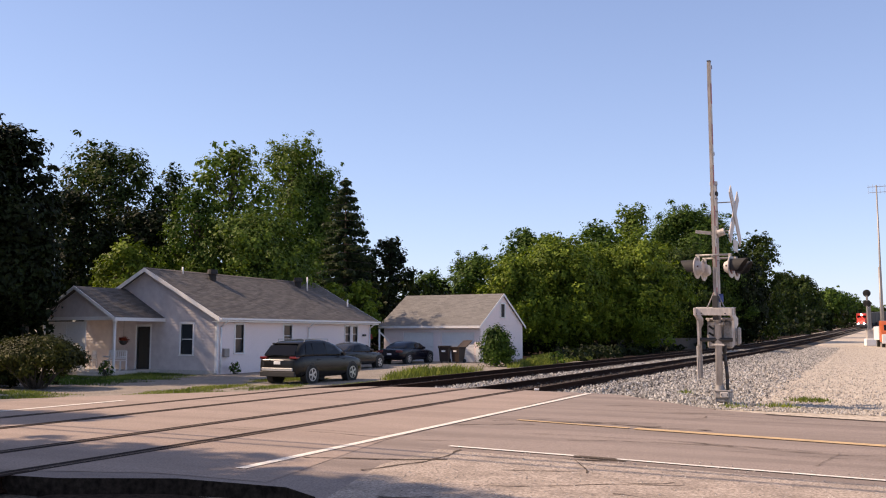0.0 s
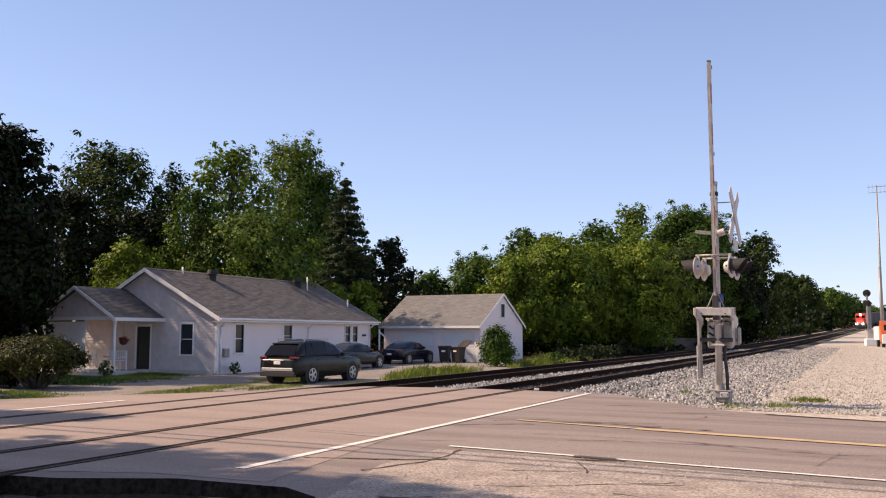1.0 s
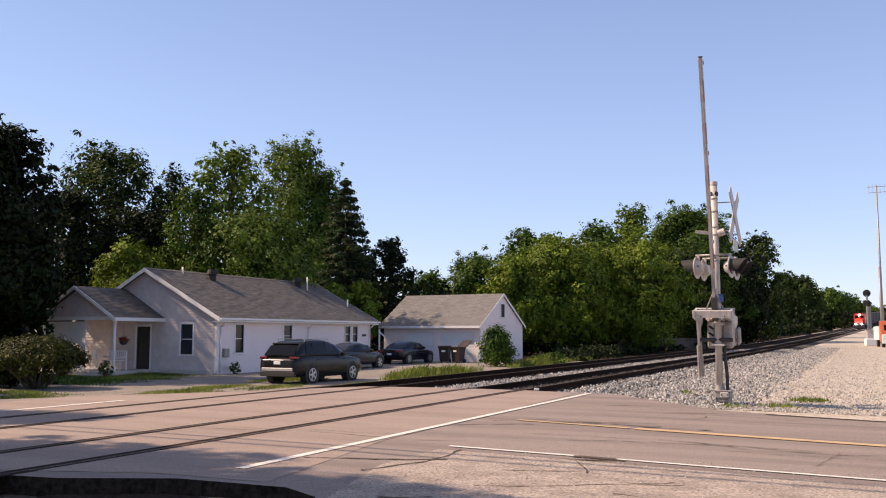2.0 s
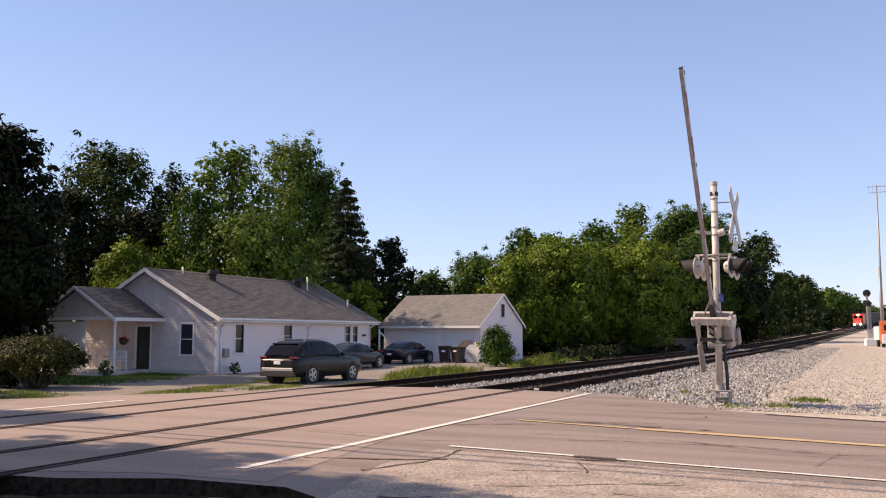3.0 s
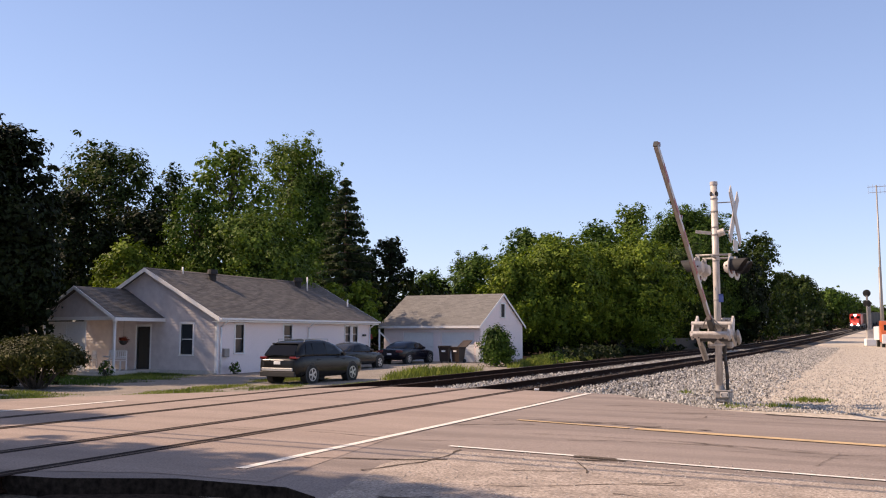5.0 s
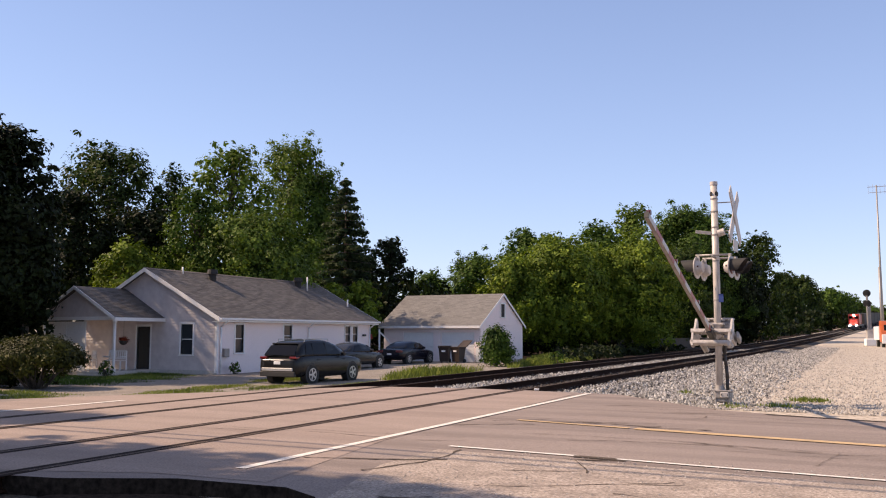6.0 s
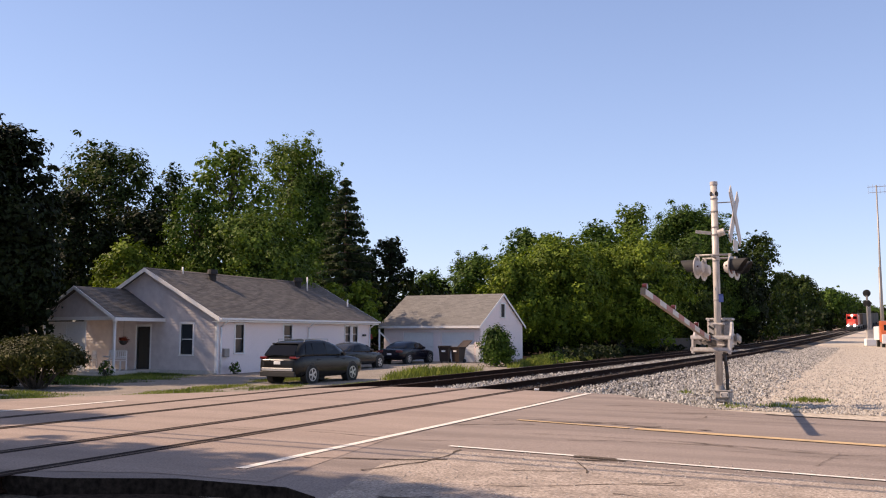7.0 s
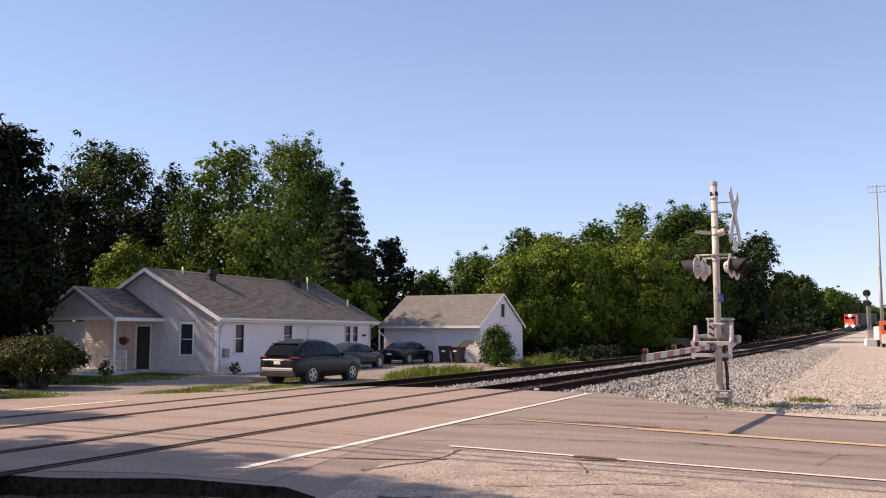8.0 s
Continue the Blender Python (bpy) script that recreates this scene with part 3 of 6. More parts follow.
def spruce_tree(x, y, w, low, top, seed, label=""):
    rng = np.random.default_rng(seed)
    rnd = random.Random(seed)
    g = ground_z(x, y) - 0.05
    tree = thing("spruce", pose(x, y, g), label, "tree")
    h, r = top - g, w / 2
    bm = bmesh.new()
    add_tube(bm, (0, 0, 0), (0, 0, h - 0.5), 0.24, 0.02, 9)
    centres = [(0, 0, h - 0.25 - 0.3 * k) for k in range(4)]
    radii = [0.14 + 0.06 * k for k in range(4)]
    z = max(1.2, low - g)
    i = 0
    while z < h - 0.2:
        t = (z - 1.0) / (h - 1.0)
        ln = r * (1 - t) ** 0.8 + 0.15
        for k in range(5):
            a = i * 0.9 + k * 1.257 + rnd.uniform(-0.25, 0.25)
            L = ln * rnd.uniform(0.75, 1.12)
            tip = Vector((math.cos(a) * L, math.sin(a) * L, z - L * 0.18 + 0.12 * L * L / max(r, 1)))
            add_tube(bm, (0, 0, z), tip, 0.035, 0.008, 5)
            m = max(3, int(L / 0.33))
            for j in range(1, m + 1):
                p = Vector((0, 0, z)).lerp(tip, j / m)
                centres.append((p.x, p.y, p.z - 0.12))
                radii.append(0.22 + 0.14 * rnd.random() + 0.12 * (1 - j / m))
        z += 0.66
        i += 1
    part("trunk", bm, M_BARK, tree, smooth=True)
    V, Fc = leaf_cloud(centres, radii, 420, 0.17, rng, 0.55, 0.6)
    raw("crown", V.tolist(), Fc.tolist(), LEAF["needle"], tree)
    return tree


# kind, tone, place, crown width, crown base and top
# trees out of view, added to cast shade on the road, yard and gable
UNSEEN_SHADE_TREES = [
    ("dense", "mid", -18.8, 3.0, 6.0, 5.0, 11.0),
    ("dense", "mid", -15.8, 2.6, 5.4, 5.0, 11.0),
    ("dense", "mid", -11.7, 3.2, 4.4, 5.6, 10.0),
    ("dense", "mid", -23.2, 7.3, 2.6, 7.8, 10.8),
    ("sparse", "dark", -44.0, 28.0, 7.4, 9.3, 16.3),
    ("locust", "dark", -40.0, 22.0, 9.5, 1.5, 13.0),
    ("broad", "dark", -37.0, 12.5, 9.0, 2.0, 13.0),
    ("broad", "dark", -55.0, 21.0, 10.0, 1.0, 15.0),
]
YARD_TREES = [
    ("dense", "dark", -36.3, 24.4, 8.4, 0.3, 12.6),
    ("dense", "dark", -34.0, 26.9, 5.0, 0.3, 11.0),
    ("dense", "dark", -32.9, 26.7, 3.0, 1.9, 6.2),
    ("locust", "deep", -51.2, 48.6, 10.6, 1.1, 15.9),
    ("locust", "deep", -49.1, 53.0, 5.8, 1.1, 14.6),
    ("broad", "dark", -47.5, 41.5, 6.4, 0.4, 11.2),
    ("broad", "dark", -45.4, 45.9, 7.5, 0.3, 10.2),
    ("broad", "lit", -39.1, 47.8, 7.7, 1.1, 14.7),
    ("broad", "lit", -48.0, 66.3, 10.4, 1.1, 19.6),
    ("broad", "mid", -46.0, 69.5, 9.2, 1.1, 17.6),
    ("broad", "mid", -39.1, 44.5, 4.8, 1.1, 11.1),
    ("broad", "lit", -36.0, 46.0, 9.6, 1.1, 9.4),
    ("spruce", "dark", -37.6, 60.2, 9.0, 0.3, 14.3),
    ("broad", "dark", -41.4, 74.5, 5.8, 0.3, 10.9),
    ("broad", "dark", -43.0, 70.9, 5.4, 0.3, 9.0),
    ("broad", "light", -40.0, 39.6, 4.3, 2.5, 7.0),
    ("broad", "light", -30.9, 51.7, 2.7, 1.1, 5.1),
    ("broad", "light", -31.5, 49.2, 2.1, 1.5, 4.9),
]
TRACKSIDE_TREES = [
    ("broad", "mid", -52.3, 105.8, 7.6, 0.8, 9.9),
    ("broad", "mid", -44.6, 102.8, 9.4, 0.3, 11.7),
    ("broad", "mid", -34.0, 91.3, 7.5, 0.8, 13.1),
    ("broad", "mid", -28.3, 84.0, 6.2, 0.9, 11.6),
    ("broad", "light", -24.3, 73.7, 9.4, 0.9, 9.7),
    ("broad", "light", -26.8, 69.2, 6.2, 0.9, 8.0),
    ("broad", "lit", -24.1, 103.8, 8.7, 0.7, 17.0),
    ("broad", "mid", -25.0, 91.1, 7.8, 0.8, 13.4),
    ("broad", "light", -19.0, 81.8, 9.5, 0.9, 10.3),
    ("broad", "light", -22.0, 78.2, 6.7, 0.9, 9.3),
    ("broad", "mid", -22.1, 128.0, 15.3, 0.6, 19.6),
    ("broad", "deep", -18.8, 101.9, 10.3, 0.8, 11.2),
]
# deep and dark tones here put the trees' shaded side into their colour
DISTANT_TREES = [
    # next two: unseen trees added behind the front row to shade it
    ("broad", "deep", -30.0, 116.0, 9.0, 0.6, 14.0),
    ("broad", "deep", -26.5, 150.0, 9.0, 0.6, 16.0),
    ("broad", "dark", -20.4, 137.5, 8.6, 0.6, 19.0),
    ("broad", "deep", -17.6, 174.7, 10.2, 0.4, 20.4),
    ("broad", "deep", -20.5, 160.0, 8.5, 0.4, 15.6),
    ("broad", "dark", -17.1, 131.5, 11.4, 0.6, 13.4),
    ("broad", "deep", -17.5, 226.0, 10.0, 0.3, 16.6),
    ("broad", "deep", -16.5, 279.0, 14.0, 0.4, 18.6),
    ("broad", "mid", -11.5, 360.4, 17.0, 0.6, 18.0),
    ("broad", "mid", -6.3, 440.5, 15.5, 1.4, 18.7),
    ("broad", "mid", 5.2, 667.8, 31.0, 2.2, 18.5),
]
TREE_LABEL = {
    "dark": "tall leafy tree, its shade put into a dark leaf colour", "deep": "tall feathery-leaved tree, deep green with shade in the colour", "mid": "tall green broadleaf tree in full summer leaf",
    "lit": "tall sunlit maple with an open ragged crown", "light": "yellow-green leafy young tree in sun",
}


def build_woods():
    """Undergrowth that closes the gaps under and behind the trees."""
    rng = np.random.default_rng(77)
    def belt(pts, n, hlo, hhi, wid, leaf, tone, name, label):
        cs, rs = [], []
        for _ in range(n):
            k = rng.integers(0, len(pts) - 1)
            (x1, y1), (x2, y2) = pts[k], pts[k + 1]
            t = rng.random()
            h = hlo + (hhi - hlo) * rng.random() ** 1.4
            x, y = x1 + (x2 - x1) * t + rng.normal(0, wid), y1 + (y2 - y1) * t + rng.normal(0, wid)
            cs.append((x, y, ground_z(x, y) + h))
            rs.append(rng.uniform(0.5, 1.0) * (0.45 + 0.55 * min(1, hhi / 3) + 0.08 * hhi))
        V, Fc = leaf_cloud(cs, rs, 3.2 / (leaf * leaf), leaf, rng, 0.8)
        V[:, 2] = np.maximum(V[:, 2], -0.55)
        raw(name, V.tolist(), Fc.tolist(), LEAF[tone], kind="stuff", label=label, category="woods")
    # undergrowth takes the dark tone: shade under the trees put into its colour
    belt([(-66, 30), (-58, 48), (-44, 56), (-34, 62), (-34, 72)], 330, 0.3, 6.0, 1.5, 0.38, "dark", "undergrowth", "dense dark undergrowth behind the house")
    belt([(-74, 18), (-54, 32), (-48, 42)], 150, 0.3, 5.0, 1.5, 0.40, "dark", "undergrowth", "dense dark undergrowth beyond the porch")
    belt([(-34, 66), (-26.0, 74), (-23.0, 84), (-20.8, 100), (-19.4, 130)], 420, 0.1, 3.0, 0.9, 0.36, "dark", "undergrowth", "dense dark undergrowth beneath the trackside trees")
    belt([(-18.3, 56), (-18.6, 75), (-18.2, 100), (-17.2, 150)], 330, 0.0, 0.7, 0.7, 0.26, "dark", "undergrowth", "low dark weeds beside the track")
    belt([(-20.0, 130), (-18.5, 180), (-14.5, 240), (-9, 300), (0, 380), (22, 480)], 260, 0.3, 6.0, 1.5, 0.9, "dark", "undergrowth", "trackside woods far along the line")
    belt([(-150, 40), (-120, 110), (-80, 150), (-40, 175), (-26, 200)], 330, 0.5, 11.0, 5.0, 1.1, "mid", "far_woods", "distant green woods behind the yards")
    belt([(30, 520), (80, 560), (160, 560)], 120, 0.5, 9.0, 5.0, 1.6, "mid", "far_woods", "distant green woods beyond the lot")


def build_trees():
    build_woods()
    for i, (kind, tone, x, y, w, low, top) in enumerate(UNSEEN_SHADE_TREES + YARD_TREES + TRACKSIDE_TREES + DISTANT_TREES):
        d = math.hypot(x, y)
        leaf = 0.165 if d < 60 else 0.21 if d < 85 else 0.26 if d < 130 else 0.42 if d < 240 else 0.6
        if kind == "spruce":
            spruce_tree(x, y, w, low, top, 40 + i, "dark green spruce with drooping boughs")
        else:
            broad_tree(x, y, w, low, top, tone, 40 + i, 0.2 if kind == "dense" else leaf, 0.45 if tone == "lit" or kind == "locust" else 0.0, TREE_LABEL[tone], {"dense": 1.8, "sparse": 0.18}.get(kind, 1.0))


# ---- buildings ----
def wall_boxes(axis, plane0, plane1, lo, hi, zlo, zhi, holes):
    """A wall with openings: boxes round the holes (a, b, z0, z1) along the wall."""
    bm = bmesh.new()
    def piece(a, b, z0, z1):
        if b - a < 1e-4 or z1 - z0 < 1e-4:
            return
        if axis == "y":
            add_box(bm, (plane0, a, z0), (plane1, b, z1))
        else:
            add_box(bm, (a, plane0, z0), (b, plane1, z1))
    at = lo
    for a, b, z0, z1 in sorted(holes):
        piece(at, a, zlo, zhi)
        piece(a, b, zlo, z0)
        piece(a, b, z1, zhi)
        at = b
    piece(at, hi, zlo, zhi)
    return bm


def lapped(axis, face, out, lo, hi, zlo, zhi, holes, step=0.11, roofline=None):
    """Lapped siding boards on a wall's face, cut round its openings; each board leans out at its foot."""
    V, Fc = [], []
    z = zlo
    while z < zhi - 0.01:
        z2 = min(z + step, zhi)
        a0, b0 = lo, hi
        if roofline:
            a0, b0 = roofline(z + step * 0.5)
        spans = [(a0, b0)]
        for a, b, h0, h1 in holes:
            if h0 < z2 - 0.02 and h1 > z + 0.02:
                nxt = []
                for s, e in spans:
                    if a > s:
                        nxt.append((s, min(a, e)))
                    if b < e:
                        nxt.append((max(b, s), e))
                spans = nxt
        for s, e in spans:
            if e - s < 0.02:
                continue
            k = len(V)
            for w in (s, e):
                for d, h in ((0.0, z), (0.028, z), (0.006, z2), (0.0, z2)):
                    V.append((face + out * d, w, h) if axis == "y" else (w, face + out * d, h))
            Fc += [(k, k + 1, k + 5, k + 4), (k + 1, k + 2, k + 6, k + 5), (k + 2, k + 3, k + 7, k + 6), (k, k + 3, k + 2, k + 1), (k + 4, k + 5, k + 6, k + 7)]
        z = z2
    return V, Fc


def roof_slope(parent, name, a, b, c, mat, under, course=0.14, tab=0.33, thick=0.05, seed=1):
    """A slope: eave line from a to b, c the upslope vector. A deck, and courses of shingles on it."""
    rng = random.Random(seed)
    a, b, c = Vector(a), Vector(b), Vector(c)
    along, up = (b - a), c.normalized()
    L, H = along.length, c.length
    along.normalize()
    n = along.cross(up)
    if n.z < 0:
        n = -n
    bm = bmesh.new()
    q = [a, b, b + c, a + c]
    vs = [bm.verts.new(p) for p in q] + [bm.verts.new(p - n * thick) for p in q]
    for f in ((0, 1, 2, 3), (7, 6, 5, 4), (0, 4, 5, 1), (1, 5, 6, 2), (2, 6, 7, 3), (3, 7, 4, 0)):
        bm.faces.new([vs[i] for i in f])
    bmesh.ops.recalc_face_normals(bm, faces=bm.faces[:])
    deck = part(name, bm, under, parent)
    V, Fc = [], []
    rows = int(H / course)
    for r in range(rows):
        u0, u1 = r * course, min((r + 1) * course + 0.02, H)
        s = -(r % 3) * tab / 3
        while s < L:
            e = s + tab - 0.008
            s0, e0 = max(0, s), min(L, e)
            if e0 - s0 > 0.02:
                t = 0.012 + rng.uniform(0, 0.006)
                k = len(V)
                for w, uu, hh in ((s0, u0, t), (e0, u0, t), (e0, u1, 0.003), (s0, u1, 0.003), (s0, u0, 0.0), (e0, u0, 0.0)):
                    V.append(tuple(a + along * w + up * uu + n * hh))
                Fc += [(k, k + 1, k + 2, k + 3), (k + 4, k + 5, k + 1, k)]
            s += tab
    raw("shingles", V, Fc, mat, deck, kind="stuff")
    return deck


def window(parent, axis, face, out, a, b, z0, z1, bars=True):
    """A sash window set into its opening: frame, sill, two sashes' panes and the meeting rail."""
    def bx(u0, u1, w0, w1, d0, d1, bev=0.006):
        f0, f1 = sorted((face + out * d0, face + out * d1))
        return box((f0, u0, w0), (f1, u1, w1), bev) if axis == "y" else box((u0, f0, w0), (u1, f1, w1), bev)
    bm = bx(a - 0.09, a, z0 - 0.02, z1 + 0.10, -0.08, 0.035)
    for r in (bx(b, b + 0.09, z0 - 0.02, z1 + 0.10, -0.08, 0.035), bx(a, b, z1, z1 + 0.10, -0.08, 0.03)):
        me = bpy.data.meshes.new("t")
        r.to_mesh(me)
        r.free()
        bm.from_mesh(me)
    win = part("window", bm, M_TRIM, parent, "white painted window frame")
    part("sill", bx(a - 0.12, b + 0.12, z0 - 0.07, z0 - 0.02, -0.08, 0.07), M_TRIM, win)
    zm = (z0 + z1) / 2
    part("pane", bx(a, b, z0 - 0.02, zm - 0.02, -0.075, -0.065, 0), M_GLASS, win, "dark reflecting glass")
    part("pane", bx(a, b, zm + 0.02, z1, -0.06, -0.05, 0), M_GLASS, win, "dark reflecting glass")
    part("meeting_rail", bx(a, b, zm - 0.02, zm + 0.02, -0.075, -0.04), M_TRIM, win)
    return win


def build_house():
    G = -0.47
    house = thing("house", pose(0, 0, 0), "single-storey white house with grey shingle gable roof and porch", "house")
    X1, X0, Y0, Y1, EZ = -27.35, -35.95, 32.6, 46.75, 2.30
    RX, RZ = (X0 + X1) / 2, 4.54
    T = 0.16
    long_holes = [(33.92, 34.54, 0.54, 1.88), (37.85, 38.55, 0.80, 1.88), (43.85, 44.40, 0.98, 1.88), (44.68, 45.22, 0.98, 1.88)]
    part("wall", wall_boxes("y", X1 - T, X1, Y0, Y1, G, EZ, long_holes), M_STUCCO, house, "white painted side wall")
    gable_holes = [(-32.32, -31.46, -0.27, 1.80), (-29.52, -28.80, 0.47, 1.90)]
    part("wall", wall_boxes("x", Y0, Y0 + T, X0, X1 - T, G, EZ, gable_holes), M_SIDING_SHADE, house)
    part("wall", wall_boxes("y", X0, X0 + T, Y0 + T, Y1, G, EZ, []), M_SIDING_SHADE, house)
    part("wall", wall_boxes("x", Y1 - T, Y1, X0 + T, X1 - T, G, EZ, []), M_SIDING_SHADE, house)
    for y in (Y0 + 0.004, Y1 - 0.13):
        part("gable", prism([(X0 - 0.2, EZ), (X1 + 0.2, EZ), (RX, RZ + 0.09)], "y", y, y + 0.12), M_SIDING_SHADE, house)
    slope = (RZ - EZ) / (X1 - RX)
    def roofline(z):
        if z < EZ - 0.1:
            return X0, X1
        d = (z - EZ) / slope
        return X0 + d - 0.1, X1 - d + 0.1
    V, Fc = lapped("x", Y0, -1, X0, X1, G + 0.2, RZ - 0.1, [(a - 0.09, b + 0.09, z0 - 0.05, z1 + 0.1) for a, b, z0, z1 in gable_holes], 0.14, roofline)
    raw("siding", V, Fc, M_SIDING_SHADE, house, kind="stuff", label="white lapped vinyl siding greyed for tree shade")
    part("foundation", box((X0, Y0 - 0.03, G - 0.1), (X1 + 0.03, Y0 - 0.005, G + 0.2)), M_CONCRETE, house)
    part("corner_board", box((X1 - 0.10, Y0 - 0.035, G + 0.1), (X1 + 0.03, Y0 + 0.08, EZ), 0.008), M_TRIM, house)
    # roof: two slopes with overhang
    o, og = 0.42, 0.35
    up = Vector((RX - X1 - o, 0, (RX - X1 - o) * -slope))
    eave = EZ + 0.12 - o * slope
    roof_slope(house, "roof", (X1 + o, Y0 - og, eave), (X1 + o, Y1 + og, eave), up, M_SHINGLE, M_SHINGLE_UNDER, seed=3)
    upw = Vector((-up.x, 0, up.z))
    roof_slope(house, "roof", (X0 - o, Y0 - og, eave), (X0 - o, Y1 + og, eave), upw, M_SHINGLE, M_SHINGLE_UNDER, seed=4)
    part("ridge_cap", prism([(RX - 0.16, eave + up.z - 0.055), (RX, eave + up.z + 0.03), (RX + 0.16, eave + up.z - 0.055), (RX, eave + up.z - 0.02)], "y", Y0 - og, Y1 + og), M_SHINGLE_UNDER, house)
    for y in (Y0 - og - 0.03, Y1 + og):
        for s in (1, -1):
            e = X1 + o if s > 0 else X0 - o
            pts = [(e, eave - 0.20), (e, eave + 0.01), (RX, eave + up.z + 0.01), (RX, eave + up.z - 0.19)]
            part("rake_board", prism(pts, "y", y, y + 0.03), M_TRIM, house, "white fascia")
    part("fascia", box((X1 + o - 0.02, Y0 - og, eave - 0.19), (X1 + o + 0.012, Y1 + og, eave - 0.01)), M_TRIM, house)
    part("soffit", box((X1, Y0 - og, eave - 0.20), (X1 + o - 0.02, Y1 + og, eave - 0.18)), M_TRIM, house)
    g = prism([(X1 + o + 0.012, eave - 0.14), (X1 + o + 0.13, eave - 0.10), (X1 + o + 0.13, eave - 0.015), (X1 + o + 0.11, eave - 0.015), (X1 + o + 0.11, eave - 0.09), (X1 + o + 0.02, eave - 0.12)], "y", Y0 - og, Y1 + og)
    part("gutter", g, M_TRIM, house)
    for y in (Y0 + 0.22, 40.05, Y1 - 0.15):
        bm = bmesh.new()
        add_tube(bm, (X1 + o + 0.07, y, eave - 0.12), (X1 + 0.06, y, eave - 0.42), 0.04, n=8)
        add_tube(bm, (X1 + 0.06, y, eave - 0.40), (X1 + 0.06, y, G + 0.05 if y != 40.05 else 0.9), 0.04, n=8)
        part("downspout", bm, M_TRIM, house, smooth=True)
    for a, b, z0, z1 in long_holes:
        window(house, "y", X1, 1, a, b, z0, z1)
    window(house, "x", Y0, -1, *gable_holes[1])
    a, b, z0, z1 = gable_holes[0]
    door = part("door", box((a + 0.02, Y0 + 0.03, z0), (b - 0.02, Y0 + 0.08, z1), 0.01), M_DARKDOOR, house, "black front door")
    part("door_panel", box((a + 0.14, Y0 + 0.02, z0 + 0.25), (b - 0.14, Y0 + 0.034, z0 + 0.85), 0.01), M_DARKDOOR, door)
    part("door_panel", box((a + 0.14, Y0 + 0.02, z0 + 1.05), (b - 0.14, Y0 + 0.034, z1 - 0.15), 0.01), M_DARKDOOR, door)
    bm = box((a - 0.09, Y0 - 0.03, z0), (a, Y0 + 0.06, z1 + 0.1))
    add_box(bm, (b, Y0 - 0.03, z0), (b + 0.09, Y0 + 0.06, z1 + 0.1))
    add_box(bm, (a, Y0 - 0.028, z1), (b, Y0 + 0.06, z1 + 0.1))
    part("door_frame", bm, M_TRIM, house)
    # inside, seen dark through the panes
    part("inner_floor", box((X0 + T, Y0 + T, G), (X1 - T, Y1 - T, G + 0.15)), M_TIE, house)
    # roof vents
    for y, x, hgt in ((36.35, RX + 0.75, 0.55), (44.2, RX + 0.7, 0.55)):
        z = eave + up.z - (x - RX) * slope
        bm = bmesh.new()
        add_tube(bm, (x, y, z - 0.1), (x, y, z + hgt - 0.2), 0.2, n=14)
        add_tube(bm, (x, y, z + hgt - 0.24), (x, y, z + hgt), 0.30, 0.24, n=16)
        part("roof_vent", bm, M_BLACKMATT, house, "black metal roof vent")
    for y, x, hgt in ((34.6, RX + 0.3, 0.35), (44.45, RX + 1.2, 0.85), (46.2, RX + 3.0, 0.45)):
        z = eave + up.z - (x - RX) * slope
        part("vent_pipe", tube((x, y, z - 0.1), (x, y, z + hgt), 0.045, n=10), M_TRIM, house, "white plastic vent pipe", smooth=True)
    part("meter_box", box((X1 + 0.002, 33.0, 0.35), (X1 + 0.16, 33.35, 0.75), 0.02), M_STEEL, house, "grey electric meter box")
    part("wall_light", box((X1 + 0.002, 45.8, 1.30), (X1 + 0.12, 46.1, 1.42), 0.02), M_DARKSTEEL, house)

    # porch
    PX1, PX0, PY = -30.72, -35.6, 29.5
    pz, pe = -0.27, 2.12
    prx, prz = (PX0 + PX1) / 2, 3.50
    part("porch_floor", box((PX0, PY + 0.1, G - 0.05), (PX1 - 0.05, Y0 - 0.03, pz), 0.02), M_CONCRETE, house)
    part("porch_step", box((-32.6, PY - 0.28, G - 0.05), (-31.4, PY + 0.09, pz - 0.11), 0.02), M_CONCRETE, house)
    for x in (PX1 - 0.16, PX0 + 0.16):
        bm = box((x - 0.05, PY + 0.20, pz), (x + 0.05, PY + 0.30, pe - 0.05), 0.008)
        add_box(bm, (x - 0.075, PY + 0.175, pz), (x + 0.075, PY + 0.325, pz + 0.14), 0.01)
        add_box(bm, (x - 0.075, PY + 0.175, pe - 0.17), (x + 0.075, PY + 0.325, pe - 0.05), 0.01)
        part("porch_post", bm, M_TRIM, house, "white square porch post")
    part("porch_beam", box((PX1 - 0.24, PY + 0.16, pe - 0.05), (PX1 - 0.06, Y0 - 0.03, pe + 0.12)), M_TRIM, house)
    part("porch_beam", box((PX0 + 0.1, PY + 0.17, pe - 0.045), (PX1 - 0.25, PY + 0.33, pe + 0.12)), M_TRIM, house)
    part("porch_ceiling", box((PX0 + 0.1, PY + 0.34, pe + 0.08), (PX1 - 0.25, Y0 - 0.03, pe + 0.11)), M_TRIM, house)
    ps = (prz - pe) / (PX1 - prx)
    pup = Vector((prx - PX1 - 0.2, 0, (PX1 + 0.2 - prx) * ps))
    pev = pe + 0.06
    roof_slope(house, "porch_roof", (PX1 + 0.2, PY - 0.1, pev), (PX1 + 0.2, Y0 - 0.03, pev), pup, M_SHINGLE, M_SHINGLE_UNDER, seed=6)
